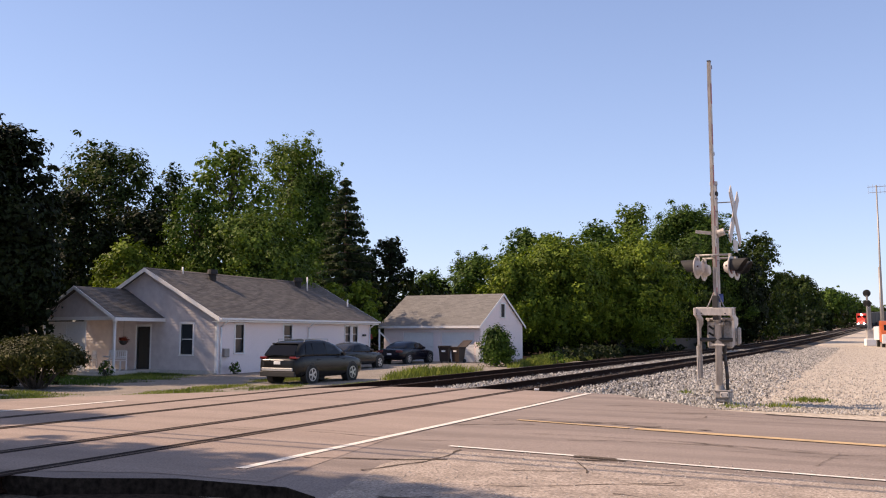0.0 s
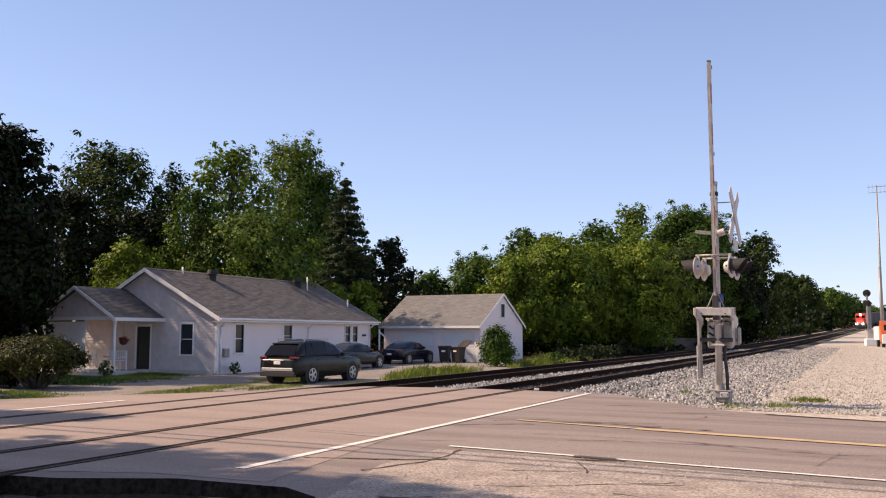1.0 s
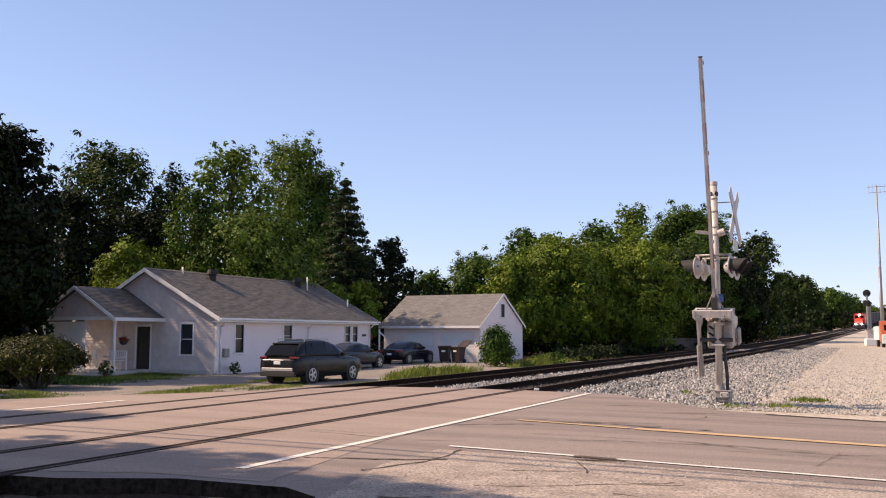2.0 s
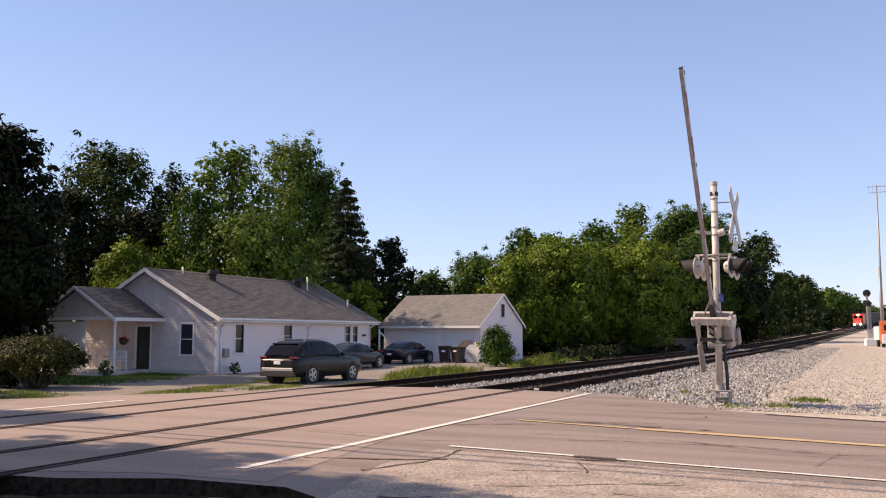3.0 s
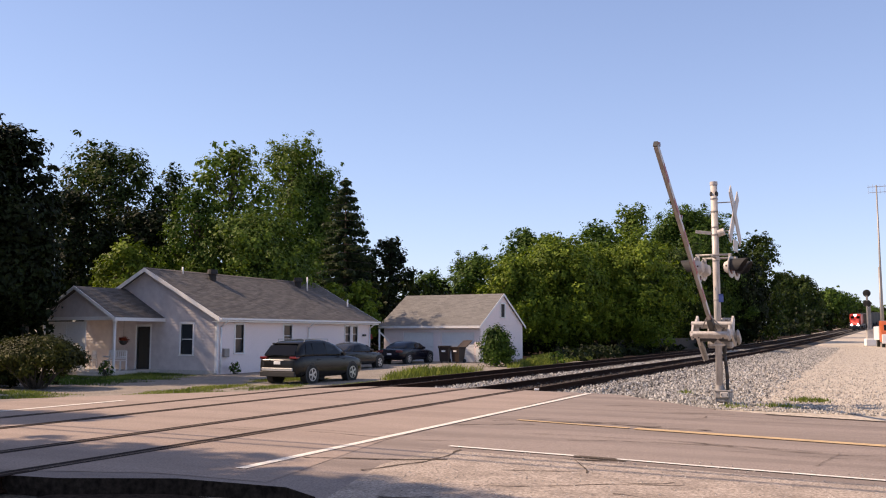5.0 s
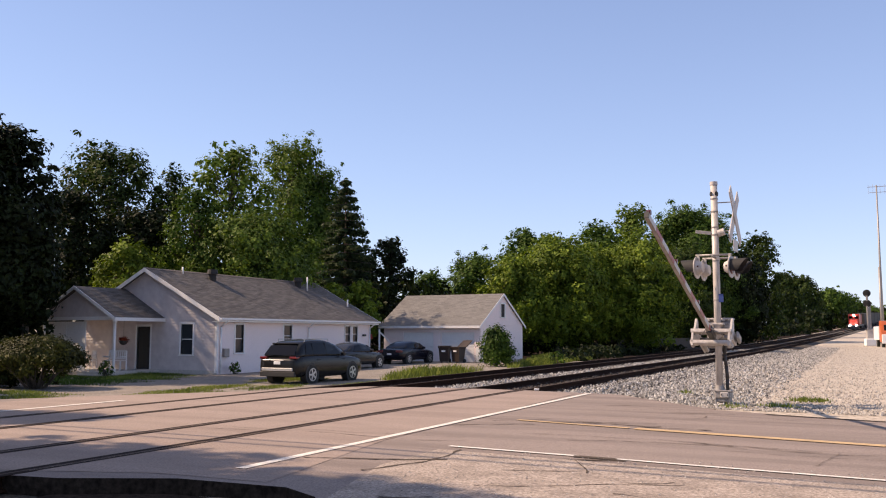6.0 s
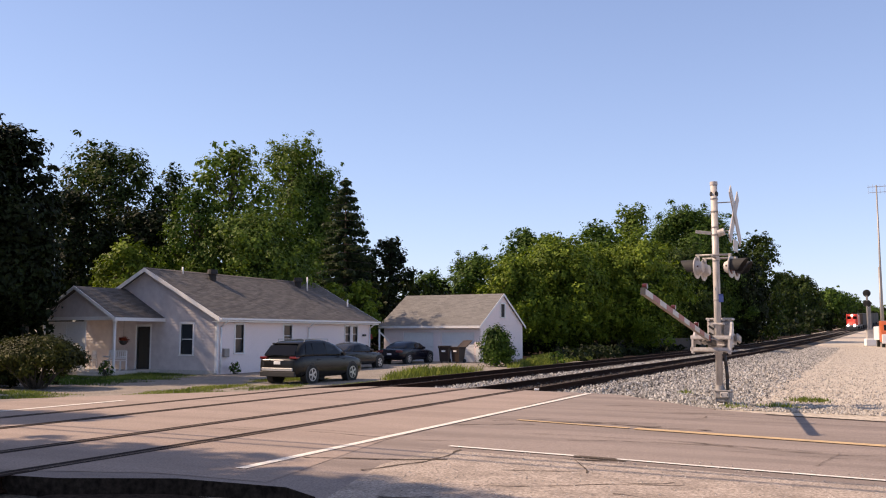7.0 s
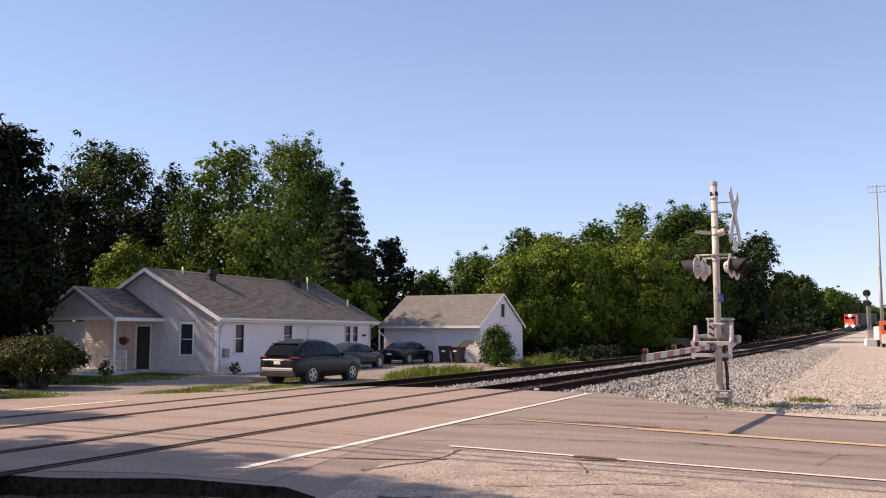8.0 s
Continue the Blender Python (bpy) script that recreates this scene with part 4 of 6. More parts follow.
    roof_slope(house, "porch_roof", (PX0 - 0.2, PY - 0.1, pev), (PX0 - 0.2, Y0 - 0.03, pev), Vector((-pup.x, 0, pup.z)), M_SHINGLE, M_SHINGLE_UNDER, seed=7)
    part("porch_gable", prism([(PX0, pe + 0.12), (PX1, pe + 0.12), (prx, prz + 0.02)], "y", PY + 0.17, PY + 0.27), M_SIDING_SHADE, house)
    part("porch_fascia", box((PX1 + 0.19, PY - 0.1, pev - 0.15), (PX1 + 0.215, Y0 - 0.03, pev + 0.01)), M_TRIM, house)
    for s, e in ((1, PX1 + 0.2), (-1, PX0 - 0.2)):
        part("porch_rake", prism([(e, pev - 0.15), (e, pev + 0.012), (prx, pev + pup.z + 0.012), (prx, pev + pup.z - 0.15)], "y", PY - 0.13, PY - 0.1), M_TRIM, house)
    # white panels closing part of the porch's front
    for x in (-35.3, -34.05):
        part("porch_panel", box((x, PY + 0.36, pz), (x + 1.22, PY + 0.40, pe - 0.1), 0.01), M_TRIM, house, "white side panel")
    return house


def build_garage():
    G = -0.46
    gar = thing("garage", pose(-22.75, 53.2, 0, 0, 0, -3.0), "white detached double garage with weathered grey shingle roof", "garage")
    W, D, EZ, RZ = 7.5, 6.9, 2.02, 4.08
    T = 0.14
    doors = [(-5.95, -3.55, G, 1.55), (-2.95, -0.45, G, 1.55)]
    part("wall", wall_boxes("x", 0, T, -W, 0, G, EZ, doors), M_STUCCO, gar, "white painted front wall")
    part("wall", wall_boxes("y", -T, 0, T, D, G, EZ, []), M_STUCCO, gar)
    part("wall", wall_boxes("y", -W, -W + T, T, D, G, EZ, []), M_STUCCO, gar)
    part("wall", wall_boxes("x", D - T, D, -W + T, -T, G, EZ, []), M_STUCCO, gar)
    R = D / 2
    for x in (-0.13, -W + 0.01):
        bm = prism([(-0.1, EZ), (D + 0.1, EZ), (R, RZ + 0.08)], "x", x, x + 0.12)
        part("gable", bm, M_STUCCO, gar)
    V, Fc = lapped("y", -0.005, 1, 0.1, D - 0.1, EZ + 0.02, RZ - 0.1, [(3.0, 3.9, 2.50, 3.66)], 0.15, lambda z: ((z - EZ) / (RZ - EZ) * R - 0.05, D - (z - EZ) / (RZ - EZ) * R + 0.05))
    raw("siding", V, Fc, M_STUCCO, gar, kind="stuff")
    window(gar, "y", 0.03, 1, 3.13, 3.77, 2.62, 3.50)
    part("dark_backing", box((-0.012, 3.1, 2.55), (-0.004, 3.8, 3.55)), M_BLACKMATT, gar)
    s = (RZ - EZ) / R
    o = 0.32
    roof_slope(gar, "roof", (-W - 0.25, -o, EZ + 0.06 - o * s + 0.1), (0.12, -o, EZ + 0.06 - o * s + 0.1), (0, R + o, (R + o) * s), M_SHINGLE_TAN, M_SHINGLE_UNDER, seed=11)
    roof_slope(gar, "roof", (-W - 0.25, D + o, EZ + 0.06 - o * s + 0.1), (0.12, D + o, EZ + 0.06 - o * s + 0.1), (0, -R - o, (R + o) * s), M_SHINGLE_TAN, M_SHINGLE_UNDER, seed=12)
    e = EZ + 0.16 - o * s
    part("fascia", box((-W - 0.25, -o - 0.03, e - 0.16), (0.12, -o - 0.002, e)), M_TRIM, gar)
    for y0 in (-o, D + o):
        part("rake_board", prism([(y0, e - 0.17), (y0, e + 0.0), (R, e + (R + o) * s), (R, e + (R + o) * s - 0.17)], "x", 0.122, 0.15), M_TRIM, gar, "white fascia")
    for a, b, z0, z1 in doors:
        d = part("garage_door", box((a, 0.09, z0), (b, 0.12, z1)), M_TRIM, gar, "white panelled overhead door")
        for k in range(4):
            z = z0 + 0.02 + k * (z1 - z0 - 0.02) / 4
            n = 4
            for j in range(n):
                x = a + 0.05 + j * (b - a - 0.1) / n
                part("door_panel", box((x + 0.03, 0.07, z + 0.05), (x + (b - a - 0.1) / n - 0.03, 0.089, z + (z1 - z0) / 4 - 0.05), 0.008), M_TRIM, d)
    part("side_door", box((-0.35, -0.03, G + 0.02), (-0.05, -0.002, G + 1.0)), M_TRIM, gar)
    return gar


# ---- crossing signal with its gate ----
BASE = Vector((-2.728, 18.86, -0.09))


def lamp_unit(sig, x, y, z, face):
    """A round crossing lamp: body, black target disc, hood, red lens; face +1 looks east, -1 west."""
    turn = pose(x, y, z, 0, 0, -10)
    body = part("signal_lamp", tube((-face * 0.10, 0, 0), (face * 0.02, 0, 0), 0.10, 0.16, 18), M_ALU, sig, "weathered grey signal lamp body")
    body.matrix_basis = turn
    part("target_disc", tube((face * 0.02, 0, 0), (face * 0.035, 0, 0), 0.225, n=32), M_ALU, body, "round weathered grey backing disc")
    part("lens", tube((face * 0.036, 0, 0), (face * 0.06, 0, 0), 0.15, 0.13, 24), M_REDLENS, body, "red glass lens")
    # hood: three quarters of a tube, longer on top
    n = 20
    vs, fs = [], []
    for i in range(n + 1):
        a = radians(-30 + 240 * i / n)
        ln = 0.10 + 0.22 * clamp01(0.5 + 0.5 * math.sin(a))
        for r in (0.165, 0.158):
            for d in (0.036, 0.036 + ln):
                vs.append((face * d, r * math.cos(a), r * math.sin(a)))
    for i in range(n):
        k = i * 4
        for p, q in ((0, 1), (3, 2), (1, 3), (2, 0)):
            fs.append((k + p, k + q, k + 4 + q, k + 4 + p))
    raw("hood", vs, fs, M_BLACKMATT, body, label="black lamp hood")
    part("lamp_hanger", box((-0.02, -0.025, 0.12), (0.03, 0.025, 0.27), 0.006), M_ALU, body)
    part("peep_lens", tube((-face * 0.045, -0.13, 0.02), (-face * 0.02, -0.13, 0.02), 0.018, n=10), M_REDLENS, body, "tiny red tell-tale lens")
    return body


def build_signal():
    sig = thing("crossing_signal", Matrix.Translation(BASE), "weathered aluminium railroad crossing signal with lowering gate arm", "crossing signal")
    part("foundation", box((-0.10, -0.17, -0.3), (0.10, 0.13, 0.115), 0.015), M_CONCRETE, sig, "white painted concrete footing")
    part("foundation", box((0.10, -0.14, -0.3), (0.24, 0.13, 0.10), 0.015), M_DARKSTEEL, sig, "dark footing block")
    bm = bmesh.new()
    add_box(bm, (-0.095, -0.135, 0.20), (0.235, 0.17, 0.36), 0.03)
    add_box(bm, (-0.105, -0.15, 0.345), (0.245, 0.18, 0.375), 0.008)
    add_box(bm, (-0.06, -0.12, 0.13), (0.21, 0.14, 0.205), 0.02)
    add_tube(bm, (0, 0, 0.36), (0, 0, 0.47), 0.105, 0.085, 16)
    for i in (-0.07, 0.20):
        for k in (-0.12, 0.13):
            add_tube(bm, (i, k, 0.06), (i, k, 0.22), 0.022, n=8)
    part("base_casting", bm, M_STEEL, sig, "cast metal junction base")
    part("base_cover", box((0.03, -0.165, 0.23), (0.19, -0.136, 0.34), 0.012), M_ALU, sig)
    for x in (0.05, 0.17):
        part("cover_bolt", tube((x, -0.18, 0.285), (x, -0.165, 0.285), 0.014, n=8), M_DARKSTEEL, sig)
    part("mast", tube((0, 0, 0.40), (0, 0, 4.63), 0.070, n=24), M_ALU, sig, "pale weathered metal mast", smooth=True)
    part("mast_cap", tube((0, 0, 4.63), (0, 0, 4.70), 0.080, 0.078, 20), M_ALU, sig)
    for z in (4.32, 4.05, 3.72, 3.56, 3.02, 2.2):
        part("band_clamp", tube((0, 0, z), (0, 0, z + 0.03), 0.077, n=20), M_STEEL, sig)
    for a in (35, 145, 215, 325):
        part("mast_hole", tube((0.064 * math.cos(radians(a)), 0.064 * math.sin(radians(a)), 4.44), (0.073 * math.cos(radians(a)), 0.073 * math.sin(radians(a)), 4.44), 0.05, n=14), M_BLACKMATT, sig)
    bm = bmesh.new()
    bend = [(0.15, 0.02, 0.36), (0.155, 0.02, 0.60), (0.14, 0.02, 0.85), (0.115, 0.03, 1.10), (0.12, 0.06, 1.28)]
    for a, b in zip(bend, bend[1:]):
        add_tube(bm, a, b, 0.034, n=10)
    part("conduit", bm, M_DARKSTEEL, sig, "dark conduit hose", smooth=True)
    part("number_plate", box((0.045, -0.095, 2.17), (0.14, -0.085, 2.34), 0.004), plain("blue_plate", (0.03, 0.06, 0.22), 0.4), sig, "small blue plate")
    # bell-side bracket and track-count arm
    part("bracket", box((-0.37, -0.03, -0.015), (-0.03, 0.03, 0.015), 0.006, pose(0, 0, 3.60, 0, 9, 0)), M_STEEL, sig)
    part("bell", tube((0.06, -0.02, 3.60), (0.19, -0.02, 3.64), 0.075, 0.075, 14), M_ALU, sig)
    part("name_plate", box((-0.40, -0.038, -0.035), (-0.08, -0.031, 0.035), 0.003, pose(0, 0, 3.60, 0, 9, 0)), M_STEEL, sig)
    # lamp crossarm runs along the road's width
    part("lamp_crossarm", tube((0.0, -0.44, 3.10), (0.0, 0.44, 3.10), 0.03, n=12), M_STEEL, sig, smooth=True)
    for y in (-0.42, 0.42):
        part("lamp_bracket", tube((-0.34, y, 3.12), (0.38, y, 3.12), 0.022, n=10), M_STEEL, sig, smooth=True)
    for y in (-0.42, 0.42):
        lamp_unit(sig, -0.29, y, 2.87, -1)
        lamp_unit(sig, 0.33, y, 2.87, 1)
    # crossbuck: two crossed boards, seen nearly edge on
    for s in (1, -1):
        m = pose(0.40, 0, 3.94, 0, 0, -3) @ pose(s * 0.013, 0, 0, s * 45, 0, 0)
        bm = box((-0.012, -0.115, -0.72), (0.012, 0.115, 0.72), 0.004, m)
        part("crossbuck_board", bm, M_ALU, sig, "white reflective crossbuck board")
    part("crossbuck_strut", tube((0.06, 0, 4.25), (0.35, 0, 4.25), 0.012, n=8), M_STEEL, sig)
    part("crossbuck_strut", tube((0.06, 0, 3.65), (0.35, 0, 3.65), 0.012, n=8), M_STEEL, sig)
    part("track_count_plate", box((-0.008, -0.23, -0.12), (0.008, 0.23, 0.12), 0.004, pose(0.40, 0, 3.33, 0, 0, -3)), M_ALU, sig, "white rectangular plate")
    # gate machine
    mech = part("gate_mechanism", box((-0.24, 0.12, 1.22), (0.25, 0.50, 1.80), 0.035), M_STEEL, sig, "grey metal gate machine box")
    part("mechanism_lid", box((-0.26, 0.10, 1.802), (0.27, 0.52, 1.85), 0.015), M_ALU, mech)
    for x in (-0.20, -0.08, 0.10, 0.21):
        part("lid_clip", box((x - 0.025, 0.085, 1.78), (x + 0.025, 0.115, 1.85), 0.006), M_ALU, mech)
    part("mechanism_door", box((-0.21, 0.10, 1.26), (-0.09, 0.119, 1.76), 0.008), M_ALU, mech, "pale ribbed cover")
    for z in (1.32, 1.46, 1.60):
        part("cover_slot", box((-0.06, -0.004, -0.022), (0.06, 0.004, 0.022), 0.003, pose(-0.15, 0.097, z + 0.05, 0, 35, 0)), M_BLACKMATT, mech)
    part("mechanism_door", box((0.09, 0.10, 1.26), (0.22, 0.119, 1.74), 0.008), M_STEEL, mech)
    for z in (1.27, 1.70):
        bm = box((-0.13, -0.085, z), (0.13, 0.10, z + 0.045), 0.012)
        for x in (-0.105, 0.105):
            add_tube(bm, (x, -0.11, z + 0.022), (x, -0.08, z + 0.022), 0.02, n=8)
        part("mast_clamp", bm, M_ALU, sig, "pale bolted clamp")
    part("drive_shaft", tube((-0.36, -0.03, 1.40), (0.36, -0.03, 1.40), 0.04, n=14), M_DARKSTEEL, sig, "dark greasy gate shaft")
    # gate arm, upright in its own space; it swings about its x axis
    L0, L1 = 0.62, 5.74
    arm = part("gate_arm", box((-0.030, -0.165, L0), (0.030, -0.07, L1), 0.006), M_ARMGREY, sig, "weathered gate arm with red and white stripes")
    seg = 0.42
    for k in range(12):
        z = L1 - 0.04 - k * seg
        for sx in (-1, 1):
            mat = M_REFRED if k % 2 else M_REFWHITE
            a, c = sorted((sx * 0.031, sx * 0.034))
            part("stripe", box((a, -0.163, z - seg + 0.004), (c, -0.072, z)), mat, arm, "red reflective stripe" if k % 2 else "white reflective stripe")
    for z in (L1 - 0.10, L1 - 1.9, L1 - 3.7):
        bm = tube((-0.035, -0.02, z), (0.035, -0.02, z), 0.042, n=14)
        add_box(bm, (-0.02, -0.068, z - 0.03), (0.02, -0.04, z + 0.03), 0.005)
        part("arm_lamp", bm, M_REDLENS, arm, "small red arm lamp")
    part("tip_cap", box((-0.036, -0.17, L1 + 0.001), (0.036, -0.065, L1 + 0.02)), M_DARKSTEEL, arm)
    for x in (-0.375, 0.335):
        bm = prism([(-0.09, -0.10), (0.08, -0.10), (0.10, 0.22), (0.30, 0.30), (0.30, 0.42), (0.06, 0.50), (-0.10, 0.67), (-0.37, 0.67), (-0.37, 0.52), (-0.14, 0.42), (-0.12, 0.2)], "x", x - 0.02, x + 0.02)
        part("side_arm", bm, M_ALU, arm, "cast side arm")
    for y0 in (-0.33, -0.09):
        plate = part("cross_plate", box((-0.415, y0, 0.52), (0.375, y0 + 0.02, 0.67), 0.006), M_ALU, arm, "pale channel cross plate")
        for z in (0.52, 0.655):
            part("plate_flange", box((-0.415, y0 + 0.021, z), (0.375, y0 + 0.075, z + 0.015), 0.003), M_ALU, plate)
        for x in (-0.36, -0.25, 0.22, 0.32):
            part("plate_bolt", tube((x, y0 - 0.018, 0.56), (x, y0, 0.56), 0.014, n=8), M_DARKSTEEL, plate)
    part("arm_socket", box((-0.055, -0.20, 0.42), (0.055, -0.04, 0.92), 0.01), M_DARKSTEEL, arm, "dark rusty arm socket")
    for a in (-1, 1):
        bm = bmesh.new()
        add_tube(bm, (a * 0.20, -0.12, 0.60), (a * 0.03, -0.12, 0.98), 0.014, n=8)
        part("arm_brace", bm, M_STEEL, arm)
    curve = [(-0.02, -0.02, -0.02), (-0.035, 0.03, -0.22), (-0.03, 0.05, -0.45), (-0.03, 0.05, -0.80)]
    bm = bmesh.new()
    for a, b in zip(curve, curve[1:]):
        add_tube(bm, (-0.35 + a[0], a[1], a[2]), (-0.35 + b[0], b[1], b[2]), 0.045, 0.05, n=10)
    part("counterweight", bm, M_STEEL, arm, "curved steel counterweight bar")
    # added pale strip that stands in for sunlight on the counterweight's side
    part("lit_side_strip", box((-0.445, 0.0, -0.84), (-0.415, 0.10, -0.14), 0.008), M_ALU, arm, "pale strip for the counterweight's lit side")
    part("counterweight", box((0.38, -0.07, -0.10), (0.45, 0.10, 0.26), 0.03), M_STEEL, arm, "short steel counterweight")
    return sig, arm


ARM_PIVOT = (0.0, -0.03, 1.40)
ARM_ROWS = [(0.0, 4.4), (1.0, 4.4), (1.2, 4.7), (1.5, 6.4), (1.7, 8.1), (2.0, 12.4), (2.4, 19.6), (2.8, 27.0), (3.0, 29.8), (3.5, 35.7), (4.0, 42.0), (4.5, 48.8), (4.7, 51.3),
            (5.2, 58.2), (5.8, 66.4), (6.0, 69.1), (6.5, 75.4), (7.0, 81.3), (7.5, 86.8), (8.0, 91.2)]


def motions():
    lean = pose(0, 0, 0, 0, 0.97, 0)
    walk(gate_arm, [(t, pose(*ARM_PIVOT, a, 0, -3.4) @ lean) for t, a in ARM_ROWS])
    if train:
        rows = []
        for t, y in ((0.0, 307.7), (2.0, 299.3), (4.0, 290.0), (6.0, 279.2), (8.0, 266.8)):
            slope = 2 * 1.84e-4 * (y - 100)
            rows.append((t, pose(-8.72 + curve_x(y), y, grade(y), math.degrees(math.atan(1.12e-4 * (y - 60))), 0, -math.degrees(math.atan(slope)))))
        walk(train, rows)


# ---- vehicles ----
M_RUBBER = plain("tyre_rubber", (0.018, 0.018, 0.018), 0.85)
M_RIM = plain("alloy_rim", (0.55, 0.55, 0.56), 0.35, 0.8)
M_CARGLASS = glass_mat("car_glass", (0.005, 0.005, 0.006), 0.05)
M_CARGLASS.node_tree.nodes["Principled BSDF"].inputs["Specular IOR Level"].default_value = 0.22
M_TAIL = plain("tail_lamp", (0.16, 0.010, 0.009), 0.15, coat=0.8)
M_BLACKTRIM = plain("black_plastic", (0.022, 0.022, 0.023), 0.6)
M_SILVER = plain("silver_bumper_trim", (0.45, 0.44, 0.43), 0.4, 0.3)


def loft(bm, rings, mat=0):
    """Mirrored rings of (x, z) at each y, joined into a shell; each ring runs from the sill to the middle of the top."""
    rows = []
    for y, ring in rings:
        full = [(-x, z) for x, z in ring[:-1]] + [ring[-1]] + [(x, z) for x, z in reversed(ring[:-1])]
        rows.append([bm.verts.new((x, y, z)) for x, z in full])
    n = len(rows[0])
    fs = []
    for a, b in zip(rows, rows[1:]):
        for i in range(n - 1):
            fs.append(bm.faces.new((a[i], a[i + 1], b[i + 1], b[i])))
        fs.append(bm.faces.new((a[n - 1], a[0], b[0], b[n - 1])))
    fs += [bm.faces.new(rows[0]), bm.faces.new(rows[-1])]
    bmesh.ops.recalc_face_normals(bm, faces=fs)
    return fs


def build_car(m, paint, label, lower, cabin, axles, wheel_r, belt, panes, rear_pane, front_pane, half, lamps, suv=False):
    car = thing("car", m, label, "car", "parked cars by the house")
    bm = bmesh.new()
    rings = []
    for y, zb, zt, w in lower:
        rings.append((y, [(w * 0.90, zb), (w * 0.985, zb + 0.12), (w, zb + (zt - zb) * 0.55), (w * 0.975, zt - 0.05), (w * 0.93, zt), (w * 0.55, zt + 0.012), (0, zt + 0.02)]))
    loft(bm, rings)
    for f in bm.faces:
        f.smooth = True
    body = part("body", bm, paint, car)
    body.modifiers.new("round", "SUBSURF").levels = 1
    body.modifiers["round"].render_levels = 1
    bm = bmesh.new()
    rings = []
    for y, zt, wb, wt in cabin:
        rings.append((y, [(wb, belt - 0.08), (wb, belt), (wt, max(belt + 0.02, zt - 0.07)), (wt * 0.86, max(belt + 0.03, zt - 0.01)), (0, zt + 0.02)]))
    loft(bm, rings)
    for f in bm.faces:
        f.smooth = True
    roof = part("cabin", bm, paint, car)
    roof.modifiers.new("round", "SUBSURF").levels = 1
    roof.modifiers["round"].render_levels = 1
    def side(y, s, sx):
        for (y0, z0, b0, t0), (y1, z1, b1, t1) in zip(cabin, cabin[1:]):
            if y0 <= y <= y1:
                k = (y - y0) / (y1 - y0)
                zt, wb, wt = z0 + (z1 - z0) * k - 0.07, b0 + (b1 - b0) * k, t0 + (t1 - t0) * k
                return Vector((sx * (wb + (wt - wb) * s + 0.006), y, belt + (max(zt, belt + 0.02) - belt) * s))
    for sx in (-1, 1):
        for quad in panes:
            bm = bmesh.new()
            vs = [bm.verts.new(side(y, s, sx)) for y, s in quad]
            f = bm.faces.new(vs)
            r = bmesh.ops.extrude_face_region(bm, geom=[f])
            for v in r["geom"]:
                if isinstance(v, bmesh.types.BMVert):
                    v.co.x -= sx * 0.06
            bmesh.ops.recalc_face_normals(bm, faces=bm.faces[:])
            part("side_window", bm, M_CARGLASS, car, "dark tinted glass")
    for nm, ((ya, za, wa), (yb, zb, wb), off) in (("rear_window", rear_pane), ("windscreen", front_pane)):
        bm = bmesh.new()
        vs = [bm.verts.new((x, y, z)) for x, y, z in ((-wa, ya + off, za), (wa, ya + off, za), (wb, yb + off, zb), (-wb, yb + off, zb))]
        f = bm.faces.new(vs)
        r = bmesh.ops.extrude_face_region(bm, geom=[f])
        for v in r["geom"]:
            if isinstance(v, bmesh.types.BMVert):
                v.co.y -= off * 1.5
        bmesh.ops.recalc_face_normals(bm, faces=bm.faces[:])
        part(nm, bm, M_CARGLASS, car, "dark tinted glass")
    for y in axles:
        for sx in (-1, 1):
            part("wheel_arch", tube((sx * (half - 0.28), y, wheel_r + 0.01), (sx * (half + 0.004), y, wheel_r + 0.01), wheel_r + 0.075, n=28), M_BLACKTRIM, car)
            bm = bmesh.new()
            add_tube(bm, (sx * (half - 0.22), y, wheel_r), (sx * (half + 0.015), y, wheel_r), wheel_r, n=28)
            bmesh.ops.bevel(bm, geom=bm.edges[:], offset=0.012, segments=1, affect="EDGES")
            wheel = part("wheel", bm, M_RUBBER, car, "black tyre")
            bm = bmesh.new()
            add_tube(bm, (sx * (half + 0.005), y, wheel_r), (sx * (half + 0.018), y, wheel_r), wheel_r * 0.66, n=24)
            part("rim_back", bm, M_BLACKTRIM, wheel)
            bm = bmesh.new()
            for k in range(5):
                a = k * 2 * math.pi / 5 + 0.3
                mm = Matrix.Translation((sx * (half + 0.022), y, wheel_r)) @ Matrix.Rotation(a, 4, "X")
                add_box(bm, (-0.012, -0.035, 0.02), (0.012, 0.035, wheel_r * 0.66), 0.004, m=mm)
            add_tube(bm, (sx * (half + 0.012), y, wheel_r), (sx * (half + 0.036), y, wheel_r), 0.06, n=12)
            add_ring(bm, (sx * (half + 0.02), y, wheel_r), wheel_r * 0.62, wheel_r * 0.70, 0.02)
            part("rim", bm, M_RIM, wheel, "five-spoke alloy rim")
    for lo, hi, mat, nm, lb in lamps:
        for sx in ((-1, 1) if lo[0] > 0 else (0,)):
            if sx == 0:
                part(nm, box(lo, hi, 0.015), mat, car, lb)
            else:
                a, b = sorted((sx * lo[0], sx * hi[0]))
                part(nm, box((a, lo[1], lo[2]), (b, hi[1], hi[2]), 0.02), mat, car, lb)
    for sx in (-1, 1):
        ym = panes[-1][0][0] if suv else panes[-1][1][0]
        part("door_mirror", box((sx * (half + 0.08) - 0.09, cabin[-2][0] - 0.12, belt - 0.02), (sx * (half + 0.08) + 0.09, cabin[-2][0] + 0.02, belt + 0.13), 0.03), paint, car)
